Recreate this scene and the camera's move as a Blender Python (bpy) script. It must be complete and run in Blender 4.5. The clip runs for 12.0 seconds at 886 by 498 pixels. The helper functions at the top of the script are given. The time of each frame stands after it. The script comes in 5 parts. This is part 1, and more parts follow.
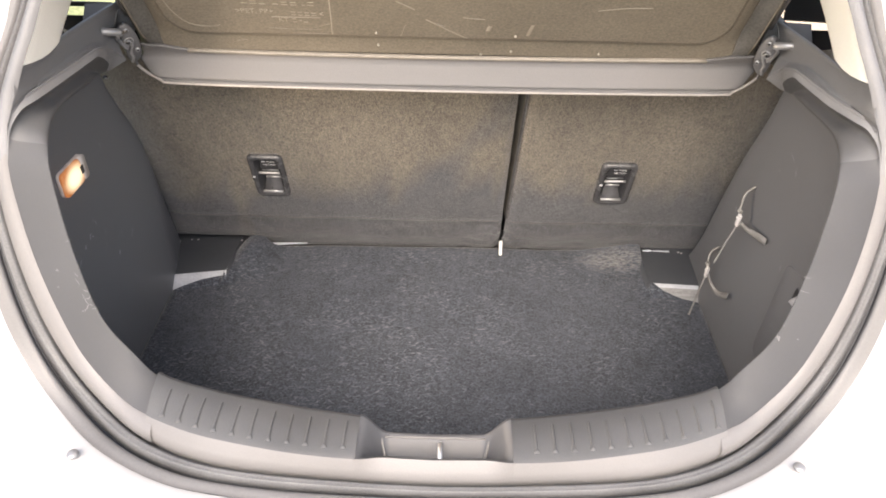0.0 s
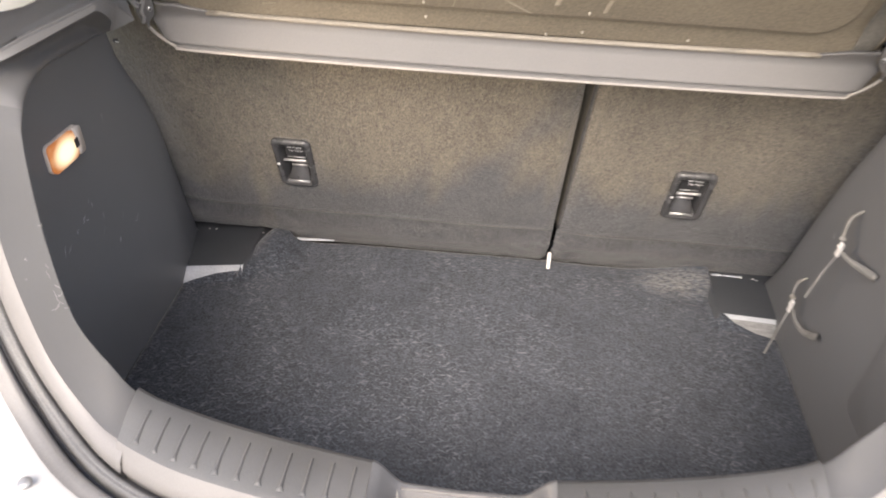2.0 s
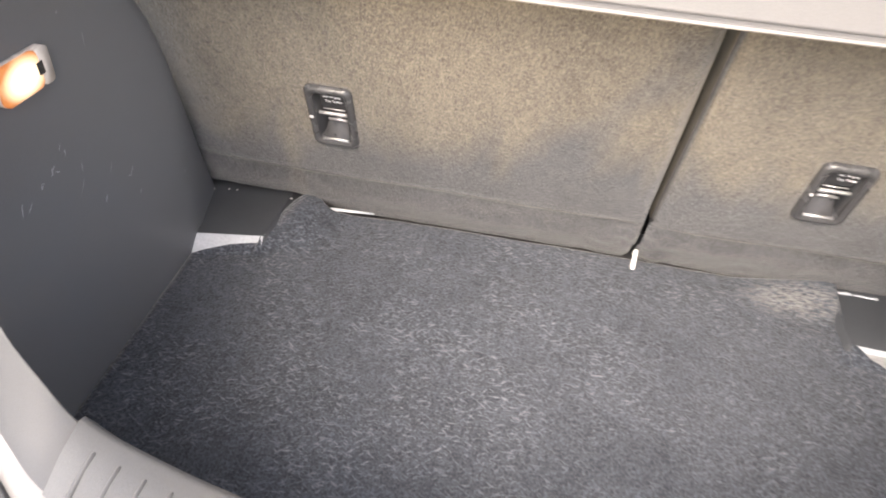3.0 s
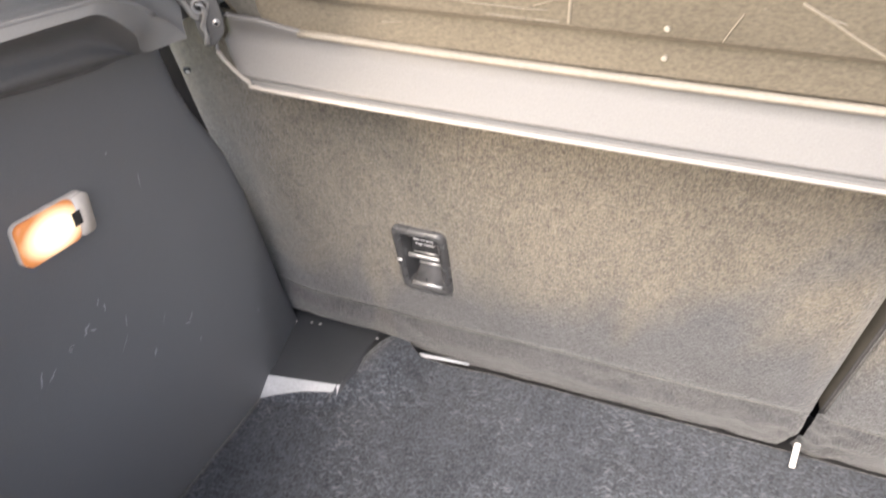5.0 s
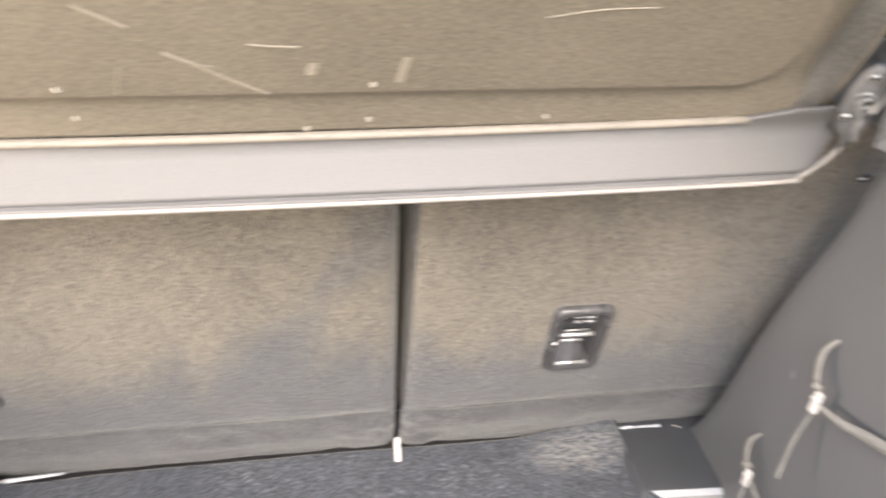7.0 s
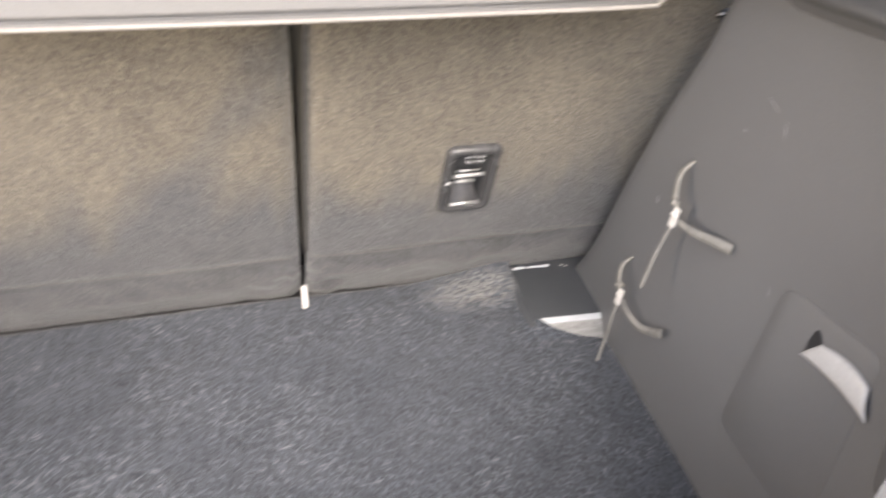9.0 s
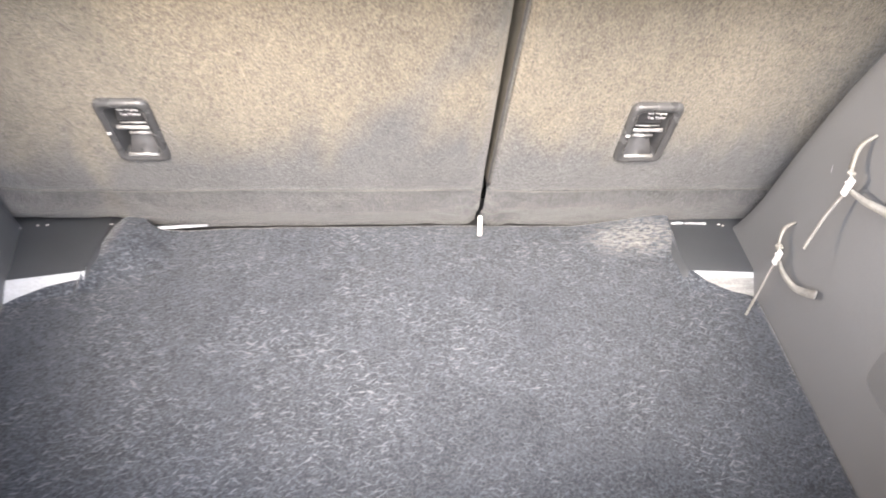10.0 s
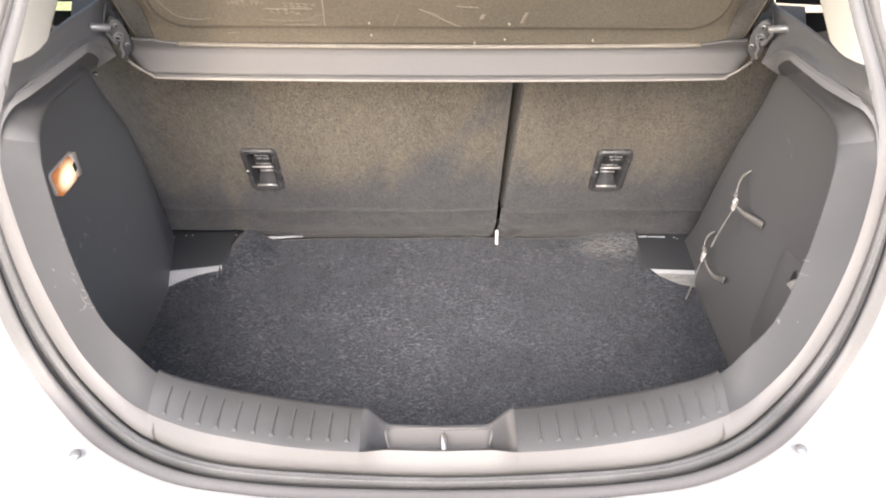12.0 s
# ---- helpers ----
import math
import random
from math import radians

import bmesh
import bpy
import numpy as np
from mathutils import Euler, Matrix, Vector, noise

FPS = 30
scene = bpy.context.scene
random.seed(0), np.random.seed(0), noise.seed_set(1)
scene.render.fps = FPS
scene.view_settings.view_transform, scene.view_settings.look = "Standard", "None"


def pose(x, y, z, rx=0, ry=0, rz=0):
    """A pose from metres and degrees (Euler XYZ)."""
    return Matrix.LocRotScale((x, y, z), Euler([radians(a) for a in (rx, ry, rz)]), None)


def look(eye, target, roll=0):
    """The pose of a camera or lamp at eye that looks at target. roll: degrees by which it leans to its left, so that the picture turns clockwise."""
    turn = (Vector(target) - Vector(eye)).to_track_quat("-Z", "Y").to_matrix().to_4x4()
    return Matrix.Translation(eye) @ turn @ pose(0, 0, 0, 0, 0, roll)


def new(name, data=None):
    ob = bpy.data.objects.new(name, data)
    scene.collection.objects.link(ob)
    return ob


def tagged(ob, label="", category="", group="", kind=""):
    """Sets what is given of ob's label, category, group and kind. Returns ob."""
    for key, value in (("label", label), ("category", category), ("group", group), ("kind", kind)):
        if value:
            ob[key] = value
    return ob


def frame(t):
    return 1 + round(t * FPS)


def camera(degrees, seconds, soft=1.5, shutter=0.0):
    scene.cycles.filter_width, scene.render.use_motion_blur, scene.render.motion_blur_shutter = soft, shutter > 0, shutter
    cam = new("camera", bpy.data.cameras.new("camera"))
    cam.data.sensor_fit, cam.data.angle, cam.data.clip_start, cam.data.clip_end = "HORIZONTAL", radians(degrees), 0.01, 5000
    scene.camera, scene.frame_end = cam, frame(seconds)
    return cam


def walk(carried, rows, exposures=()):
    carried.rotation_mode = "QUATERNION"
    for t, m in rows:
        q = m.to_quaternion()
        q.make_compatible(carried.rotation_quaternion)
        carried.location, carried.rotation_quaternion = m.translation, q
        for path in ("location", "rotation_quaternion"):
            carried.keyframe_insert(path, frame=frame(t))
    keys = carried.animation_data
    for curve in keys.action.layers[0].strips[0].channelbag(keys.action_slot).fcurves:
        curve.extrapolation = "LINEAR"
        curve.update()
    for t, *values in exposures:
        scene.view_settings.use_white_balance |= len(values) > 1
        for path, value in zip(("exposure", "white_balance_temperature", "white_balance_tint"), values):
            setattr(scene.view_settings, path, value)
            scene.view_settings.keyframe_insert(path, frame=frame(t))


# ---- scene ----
cam = camera(65.2, 12.0, soft=1.8, shutter=0.5)
PATH = [
    (0, (0.012, 0.627, 1.513), (-0.008, 2.183, 0.257), 0.9),
    (0.5, (0.008, 0.63, 1.514), (-0.023, 2.188, 0.26), 0.9),
    (1, (0.011, 0.643, 1.508), (-0.037, 2.201, 0.256), 1.2),
    (1.5, (0.024, 0.674, 1.486), (-0.058, 2.233, 0.236), 1.5),
    (2, (0.003, 0.755, 1.429), (-0.125, 2.302, 0.167), 2.2),
    (2.5, (-0.026, 0.857, 1.357), (-0.197, 2.365, 0.054), 2.7),
    (2.7, (-0.035, 0.893, 1.334), (-0.221, 2.375, 0.004), 3.3),
    (4.3, (-0.063, 1.101, 1.238), (-0.611, 2.494, -0.088), 0.8),
    (4.5, (-0.066, 1.115, 1.255), (-0.640, 2.530, -0.037), 0.7),
    (5, (-0.071, 1.117, 1.276), (-0.67, 2.638, 0.124), -0.5),
    (5.5, (-0.067, 1.11, 1.282), (-0.632, 2.716, 0.231), -0.8),
    (6, (-0.044, 1.118, 1.28), (-0.46, 2.786, 0.258), -0.5),
    (6.3, (-0.017, 1.121, 1.281), (-0.253, 2.824, 0.26), 0.1),
    (6.5, (0.015, 1.125, 1.279), (-0.089, 2.843, 0.261), 0.4),
    (7, (0.083, 1.121, 1.276), (0.318, 2.829, 0.263), 1.2),
    (7.2, (0.108, 1.121, 1.276), (0.46, 2.808, 0.261), 1.5),
    (8.8, (0.108, 1.069, 1.259), (0.648, 2.573, 0.057), 4.6),
    (9, (0.087, 1.055, 1.248), (0.552, 2.548, 0.001), 4.6),
    (9.3, (0.063, 1.04, 1.249), (0.377, 2.516, -0.064), 3.8),
    (9.5, (0.039, 1.024, 1.254), (0.28, 2.497, -0.078), 3.7),
    (10, (0.001, 0.972, 1.296), (0.118, 2.427, -0.072), 2.8),
    (10.5, (-0.007, 0.897, 1.375), (0.059, 2.352, 0.004), 1.9),
    (11, (0.013, 0.758, 1.439), (0.041, 2.238, 0.095), 1.1),
    (11.5, (0.022, 0.649, 1.488), (0.029, 2.155, 0.172), 0.7),
    (12, (0.003, 0.63, 1.512), (0.007, 2.168, 0.233), 0.2),
]
walk(cam, [(t, look(eye, target, roll)) for t, eye, target, roll in PATH],
     exposures=((0, 1.8, 6750, 11), (1.5, 1.83, 6750, 11), (2.0, 1.88, 6750, 11), (2.5, 2.2, 6750, 11), (4.5, 2.7, 6650, 11), (5.5, 2.18, 6540, 10), (6.5, 2.15, 6520, 10), (7, 2.35, 6540, 10), (8.8, 2.1, 6520, 10), (9, 2.2, 6520, 10), (9.5, 2.8, 6520, 10), (10.0, 3.1, 6520, 10), (10.5, 3.05, 6520, 10), (11.2, 2.6, 6520, 10), (12, 1.92, 6620, 11)))

# ---- world, sun, exposure ----
world = bpy.data.worlds.new("sky_world")
scene.world = world
world.use_nodes = True
wn = world.node_tree.nodes
sky = wn.new("ShaderNodeTexSky")
sky.sky_type = "NISHITA"
sky.sun_disc = False
sky.sun_elevation = radians(50)
sky.sun_rotation = radians(183)
sky.air_density, sky.dust_density = 1.0, 5.0
wn["Background"].inputs["Strength"].default_value = 0.15
world.node_tree.links.new(sky.outputs[0], wn["Background"].inputs["Color"])

sun_data = bpy.data.lights.new("sun", "SUN")
sun_data.energy, sun_data.angle, sun_data.color = 0.55, radians(50), (1.0, 1.0, 1.0)
sun = new("sun", sun_data)
sun.matrix_world = look((-1.0, -1.45, 3.2), (0, 1.0, 0.0))

# the glow of the luggage lamp in the left lining
lamp_data = bpy.data.lights.new("lamp_glow", "AREA")
lamp_data.shape, lamp_data.size, lamp_data.size_y = "RECTANGLE", 0.045, 0.026
lamp_data.energy, lamp_data.color = 0.44, (1.0, 0.81, 0.62)
lamp_data.spread = radians(105)
lamp_glow = new("lamp_glow", lamp_data)
lamp_glow.matrix_world = look((-0.494, 1.416, 0.987), (0.5, 1.43, 0.97))


# ---- materials ----
def material(name, base, rough=0.6, metal=0.0, vary=0.25, big=6.0, fine=300.0, bump=0.1, tint=None, coat=0.0, streak=None, spec=0.5):
    """A surface with variation at two scales and a fine relief, in metres."""
    m = bpy.data.materials.new(name)
    m.use_nodes = True
    nt = m.node_tree
    n, link = nt.nodes, nt.links.new
    b = n["Principled BSDF"]
    co = n.new("ShaderNodeTexCoord")
    src = co.outputs["Object"]
    if streak:
        mp = n.new("ShaderNodeMapping")
        mp.inputs["Scale"].default_value = streak
        link(src, mp.inputs["Vector"])
        src = mp.outputs["Vector"]
    n1 = n.new("ShaderNodeTexNoise")
    n1.inputs["Scale"].default_value, n1.inputs["Detail"].default_value = big, 4.0
    n2 = n.new("ShaderNodeTexNoise")
    n2.inputs["Scale"].default_value, n2.inputs["Detail"].default_value = fine, 3.0
    link(src, n1.inputs["Vector"])
    link(src, n2.inputs["Vector"])
    add = n.new("ShaderNodeMath")
    add.operation = "ADD"
    link(n1.outputs["Fac"], add.inputs[0])
    link(n2.outputs["Fac"], add.inputs[1])
    ramp = n.new("ShaderNodeMapRange")
    ramp.inputs["From Min"].default_value, ramp.inputs["From Max"].default_value = 0.65, 1.35
    link(add.outputs[0], ramp.inputs["Value"])
    mix = n.new("ShaderNodeMix")
    mix.data_type = "RGBA"
    dark = tuple(c * (1 - vary) for c in base)
    light = tuple(min(1, c * (1 + vary)) for c in (tint or base))
    mix.inputs["A"].default_value, mix.inputs["B"].default_value = (*dark, 1), (*light, 1)
    link(ramp.outputs["Result"], mix.inputs["Factor"])
    link(mix.outputs["Result"], b.inputs["Base Color"])
    rr = n.new("ShaderNodeMapRange")
    rr.inputs["To Min"].default_value, rr.inputs["To Max"].default_value = max(0.03, rough - 0.08), min(1, rough + 0.08)
    link(n1.outputs["Fac"], rr.inputs["Value"])
    link(rr.outputs["Result"], b.inputs["Roughness"])
    b.inputs["Metallic"].default_value = metal
    b.inputs["Coat Weight"].default_value = coat
    b.inputs["Specular IOR Level"].default_value = spec
    if bump:
        bp = n.new("ShaderNodeBump")
        bp.inputs["Strength"].default_value, bp.inputs["Distance"].default_value = bump, 0.002
        link(n2.outputs["Fac"], bp.inputs["Height"])
        link(bp.outputs["Normal"], b.inputs["Normal"])
    return m


def carpet_material(name, dark, light, fleck, fine, bump, stretch=(1, 1, 1), amount=0.6, dust_shade=None):
    """Felted carpet: matted fibres, pale flecks and soft broad wear."""
    m = bpy.data.materials.new(name)
    m.use_nodes = True
    nt = m.node_tree
    n, link = nt.nodes, nt.links.new
    b = n["Principled BSDF"]
    co = n.new("ShaderNodeTexCoord")
    mp = n.new("ShaderNodeMapping")
    mp.inputs["Scale"].default_value = stretch
    link(co.outputs["Object"], mp.inputs["Vector"])

    def tex(scale, detail, distortion=0.0):
        t = n.new("ShaderNodeTexNoise")
        t.inputs["Scale"].default_value, t.inputs["Detail"].default_value, t.inputs["Distortion"].default_value = scale, detail, distortion
        link(mp.outputs["Vector"], t.inputs["Vector"])
        return t.outputs["Fac"]

    def remap(v, a, z, lo=0.0, hi=1.0):
        r = n.new("ShaderNodeMapRange")
        for k, x in zip(("From Min", "From Max", "To Min", "To Max"), (a, z, lo, hi)):
            r.inputs[k].default_value = x
        link(v, r.inputs["Value"])
        return r.outputs["Result"]

    def blend(f, a, z):
        x = n.new("ShaderNodeMix")
        x.data_type = "RGBA"
        link(f, x.inputs["Factor"])
        for k, v in (("A", a), ("B", z)):
            if isinstance(v, tuple):
                x.inputs[k].default_value = (*v, 1)
            else:
                link(v, x.inputs[k])
        return x.outputs["Result"]

    fibre, tuft, wear = tex(fine, 4.0, 0.6), tex(fine * 0.22, 3.0), tex(14.0, 5.0)
    add = n.new("ShaderNodeMath")
    add.operation = "MULTIPLY_ADD"
    add.inputs[1].default_value = 0.30
    link(tuft, add.inputs[0])
    link(fibre, add.inputs[2])
    add2 = n.new("ShaderNodeMath")
    add2.operation = "MULTIPLY_ADD"
    add2.inputs[1].default_value = 0.24
    link(wear, add2.inputs[0])
    link(add.outputs[0], add2.inputs[2])
    base = blend(remap(add2.outputs[0], 0.60, 0.95), dark, light)
    strokes = None
    for turn, long_ in ((8, 0.24), (-28, 0.28), (42, 0.32)):
        mr = n.new("ShaderNodeMapping")
        mr.vector_type = "TEXTURE"
        mr.inputs["Rotation"].default_value, mr.inputs["Scale"].default_value = (0, 0, radians(turn)), (1 / long_, 1, 1)
        link(mp.outputs["Vector"], mr.inputs["Vector"])
        tx = n.new("ShaderNodeTexNoise")
        tx.inputs["Scale"].default_value, tx.inputs["Detail"].default_value, tx.inputs["Distortion"].default_value = fine * 1.0, 3.0, 0.15
        link(mr.outputs["Vector"], tx.inputs["Vector"])
        one = remap(tx.outputs["Fac"], 0.58, 0.72, 0.0, amount)
        if strokes is None:
            strokes = one
        else:
            mx = n.new("ShaderNodeMath")
            mx.operation = "MAXIMUM"
            link(strokes, mx.inputs[0])
            link(one, mx.inputs[1])
            strokes = mx.outputs[0]
    patch = n.new("ShaderNodeMath")
    patch.operation = "MULTIPLY"
    link(strokes, patch.inputs[0])
    link(remap(tex(9.0, 4.0, 0.6), 0.38, 0.62, 0.20, 1.0), patch.inputs[1])
    flecks = patch.outputs[0]
    # dust grey, darker downward, with the shade below put into its colour
    if dust_shade:
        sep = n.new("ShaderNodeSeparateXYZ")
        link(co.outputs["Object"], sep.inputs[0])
        low_mask = n.new("ShaderNodeMath")
        low_mask.operation = "ADD"
        link(tex(5.5, 6.0, 1.2), low_mask.inputs[0])
        link(remap(sep.outputs["Z"], 0.685, 0.88, 0.31, -0.17), low_mask.inputs[1])
        # colours of the dusty lower zone, shade painted in
        worn = blend(remap(add2.outputs[0], 0.60, 0.95), tuple(0.62 * c for c in dust_shade), tuple(1.35 * c for c in dust_shade))
        worn = blend(flecks, worn, tuple(2.7 * c for c in dust_shade))
        link(blend(remap(low_mask.outputs[0], 0.44, 0.66, 0.0, 0.95), blend(flecks, base, fleck), worn), b.inputs["Base Color"])
    else:
        link(blend(flecks, base, fleck), b.inputs["Base Color"])
    b.inputs["Roughness"].default_value, b.inputs["Specular IOR Level"].default_value = 0.92, 0.2
    b.inputs["Sheen Weight"].default_value, b.inputs["Sheen Roughness"].default_value = 0.3, 0.45
    bp = n.new("ShaderNodeBump")
    bp.inputs["Strength"].default_value, bp.inputs["Distance"].default_value = bump, 0.003
    link(add.outputs[0], bp.inputs["Height"])
    link(bp.outputs["Normal"], b.inputs["Normal"])
    return m


def marked(m, colour, scale, size, amount=0.7):
    """Adds sparse pale scuffs and specks to a material."""
    nt = m.node_tree
    n, link = nt.nodes, nt.links.new
    b = n["Principled BSDF"]
    old = b.inputs["Base Color"].links[0].from_socket
    co = n.new("ShaderNodeTexCoord")
    warp = n.new("ShaderNodeTexNoise")
    warp.inputs["Scale"].default_value, warp.inputs["Detail"].default_value = scale * 4, 3.0
    link(co.outputs["Object"], warp.inputs["Vector"])
    off = n.new("ShaderNodeMix")
    off.data_type = "VECTOR"
    off.inputs["Factor"].default_value = 0.05
    link(co.outputs["Object"], off.inputs["A"])
    link(warp.outputs["Color"], off.inputs["B"])
    v = n.new("ShaderNodeTexVoronoi")
    v.inputs["Scale"].default_value = scale
    link(off.outputs["Result"], v.inputs["Vector"])
    r = n.new("ShaderNodeMapRange")
    r.inputs["From Min"].default_value, r.inputs["From Max"].default_value = size, size * 0.4
    r.inputs["To Max"].default_value = amount
    link(v.outputs["Distance"], r.inputs["Value"])
    mix = n.new("ShaderNodeMix")
    mix.data_type = "RGBA"
    link(r.outputs["Result"], mix.inputs["Factor"])
    link(old, mix.inputs["A"])
    mix.inputs["B"].default_value = (*colour, 1)
    link(mix.outputs["Result"], b.inputs["Base Color"])
    return m


M_PAINT = material("white_paint", (0.48, 0.48, 0.48), 0.25, vary=0.03, big=2, fine=40, bump=0.0, coat=0.6)
# one trim plastic in three tones, light and shade put into colour
M_TRIM = marked(material("trim_plastic_lit", (0.160, 0.161, 0.165), 0.36, vary=0.18, big=7, fine=1400, bump=0.25, spec=0.5), (0.3, 0.3, 0.3), 14, 0.045, 0.4)
M_FACE = marked(material("rim_plastic_shaded", (0.060, 0.061, 0.064), 0.55, vary=0.16, big=7, fine=1400, bump=0.25, spec=0.32), (0.3, 0.3, 0.3), 14, 0.045, 0.4)
M_COVE = material("cove_plastic_shaded", (0.082, 0.083, 0.086), 0.48, vary=0.15, big=6, fine=1200, bump=0.25)
M_WALL = material("dark_side_lining", (0.138, 0.140, 0.146), 0.46, vary=0.14, big=4, fine=1100, bump=0.3, spec=0.5)
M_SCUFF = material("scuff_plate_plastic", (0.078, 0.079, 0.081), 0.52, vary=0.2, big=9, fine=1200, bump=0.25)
M_SEAL = material("rubber_seal", (0.10, 0.10, 0.10), 0.5, vary=0.3, big=12, fine=500, bump=0.1)
M_BLACK = material("black_plastic", (0.028, 0.028, 0.03), 0.38, vary=0.2, big=10, fine=900, bump=0.1)
M_WELL = material("well_plastic", (0.056, 0.060, 0.067), 0.32, vary=0.2, big=10, fine=900, bump=0.05)
M_CARPET = carpet_material("boot_carpet", (0.0245, 0.0285, 0.0355), (0.065, 0.073, 0.089), (0.31, 0.33, 0.365), 280, 0.55, amount=0.35)
M_SEAT = carpet_material("seat_back_carpet", (0.068, 0.060, 0.049), (0.178, 0.157, 0.122), (0.29, 0.26, 0.205), 600, 0.85, (1, 1, 0.32), 0.50, dust_shade=(0.063, 0.065, 0.070))
M_SHELF = marked(material("shelf_fibre", (0.136, 0.120, 0.093), 0.55, vary=0.38, big=3.6, fine=420, bump=0.16, streak=(0.7, 1, 1)), (0.30, 0.28, 0.24), 22, 0.05, 0.35)
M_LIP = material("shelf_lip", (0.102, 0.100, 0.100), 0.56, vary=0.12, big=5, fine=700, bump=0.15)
M_WHITE = material("white_plastic", (0.62, 0.60, 0.58), 0.4, vary=0.05, big=20, fine=300, bump=0.0)
M_STEEL = material("zinc_steel", (0.75, 0.75, 0.75), 0.5, metal=1.0, vary=0.15, big=40, fine=400, bump=0.0)
M_PILLAR = material("pillar_lining", (0.86, 0.85, 0.78), 0.7, vary=0.05, big=4, fine=500, bump=0.1)
M_GROUND = material("warm_concrete", (0.46, 0.37, 0.26), 0.9, vary=0.2, big=0.8, fine=60, bump=0.3)
M_PRINT = material("white_print", (0.7, 0.7, 0.7), 0.6, vary=0.05, big=50, fine=300, bump=0.0)
M_MARK = material("pale_scratch", (0.225, 0.202, 0.162), 0.6, vary=0.15, big=40, fine=300, bump=0.0)
M_GLINT_LINER = material("highlight_and_liner", (0.44, 0.46, 0.49), 0.6, vary=0.15, big=40, fine=260, bump=0.5)
M_ROUND = material("rounding_highlight", (0.185, 0.168, 0.142), 0.6, vary=0.15, big=30, fine=300, bump=0.1)
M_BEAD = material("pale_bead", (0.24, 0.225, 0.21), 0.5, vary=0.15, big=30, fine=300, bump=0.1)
# trim plastic with the light on its edges put into a paler colour
M_ROLL = material("edge_plastic_lit", (0.163, 0.157, 0.153), 0.45, vary=0.12, big=8, fine=900, bump=0.15)
M_RECESS = material("recess_plastic", (0.095, 0.096, 0.10), 0.5, vary=0.12, big=9, fine=900, bump=0.1)
M_STRIP = material("pale_strip", (0.135, 0.132, 0.130), 0.45, vary=0.1, big=9, fine=400, bump=0.05)
M_TACK = material("pale_tack", (0.20, 0.183, 0.15), 0.5, vary=0.1, big=40, fine=300, bump=0.0)
M_PANE = material("clear_glass", (0.95, 0.97, 0.96), 0.03, vary=0.01, big=3, fine=30, bump=0.0)
M_PANE.node_tree.nodes["Principled BSDF"].inputs["Transmission Weight"].default_value = 1.0

M_BEZEL = material("bezel_plastic", (0.058, 0.058, 0.060), 0.27, vary=0.2, big=40, fine=900, bump=0.1)
M_CUP = material("cup_plastic", (0.050, 0.050, 0.052), 0.35, vary=0.2, big=60, fine=600, bump=0.05)
M_RAMP = material("cup_grey", (0.10, 0.10, 0.105), 0.3, vary=0.15, big=60, fine=600, bump=0.05)
M_ANCHOR = material("grey_anchor_steel", (0.42, 0.42, 0.42), 0.35, metal=0.6, vary=0.1, big=60, fine=500, bump=0.0)
M_BRACKET = material("bracket_plastic", (0.110, 0.110, 0.112), 0.38, vary=0.2, big=40, fine=600, bump=0.1)
M_PIN = material("grey_pin", (0.30, 0.30, 0.30), 0.34, metal=0.5, vary=0.1, big=60, fine=500, bump=0.0)
M_CLEAR = material("milky_plastic", (0.68, 0.62, 0.56), 0.25, vary=0.05, big=30, fine=300, bump=0.0)
M_RUB = material("pale_rub", (0.34, 0.34, 0.35), 0.7, vary=0.3, big=80, fine=600, bump=0.0)
M_CHIP = material("rubbed_rim_edge", (0.150, 0.150, 0.152), 0.6, vary=0.4, big=200, fine=900, bump=0.0)
M_FOAMSIDE = material("grey_foam", (0.24, 0.24, 0.24), 0.7, vary=0.35, big=40, fine=260, bump=0.5, streak=(1, 5, 5))
M_HEM = material("pale_hem", (0.16, 0.155, 0.146), 0.9, vary=0.4, big=25, fine=500, bump=0.4)
M_WEBPALE = material("white_webbing", (0.28, 0.27, 0.25), 0.8, vary=0.3, big=90, fine=800, bump=0.5)
M_WEBLIGHT = material("pale_webbing", (0.22, 0.215, 0.205), 0.8, vary=0.3, big=60, fine=800, bump=0.5)
M_PULL = material("lit_pull", (0.48, 0.48, 0.49), 0.3, vary=0.1, big=30, fine=300, bump=0.0)
M_LENS = material("amber_lens", (0.45, 0.24, 0.10), 0.3, vary=0.1, big=30, fine=300, bump=0.0)
_n, _link = M_LENS.node_tree.nodes, M_LENS.node_tree.links.new
_b = _n["Principled BSDF"]
_co, _mp, _gr, _rp = _n.new("ShaderNodeTexCoord"), _n.new("ShaderNodeMapping"), _n.new("ShaderNodeTexGradient"), _n.new("ShaderNodeValToRGB")
_mp.vector_type = "TEXTURE"
_mp.inputs["Location"].default_value, _mp.inputs["Scale"].default_value = (-0.505, 1.4155, 0.987), (0.05, 0.034, 0.0225)
_gr.gradient_type = "SPHERICAL"
_rp.color_ramp.elements[0].color, _rp.color_ramp.elements[1].color = (0.17, 0.040, 0.005, 1), (0.85, 0.70, 0.48, 1)
_rp.color_ramp.elements[0].position, _rp.color_ramp.elements[1].position = 0.10, 0.62
_link(_co.outputs["Object"], _mp.inputs["Vector"])
_link(_mp.outputs["Vector"], _gr.inputs["Vector"])
_link(_gr.outputs["Fac"], _rp.inputs["Fac"])
_link(_rp.outputs["Color"], _b.inputs["Emission Color"])
_b.inputs["Emission Strength"].default_value = 0.5
M_BACKING = material("black_gap_backing", (0.010, 0.010, 0.011), 0.95, vary=0.3, big=20, fine=600, bump=0.4, spec=0.1)
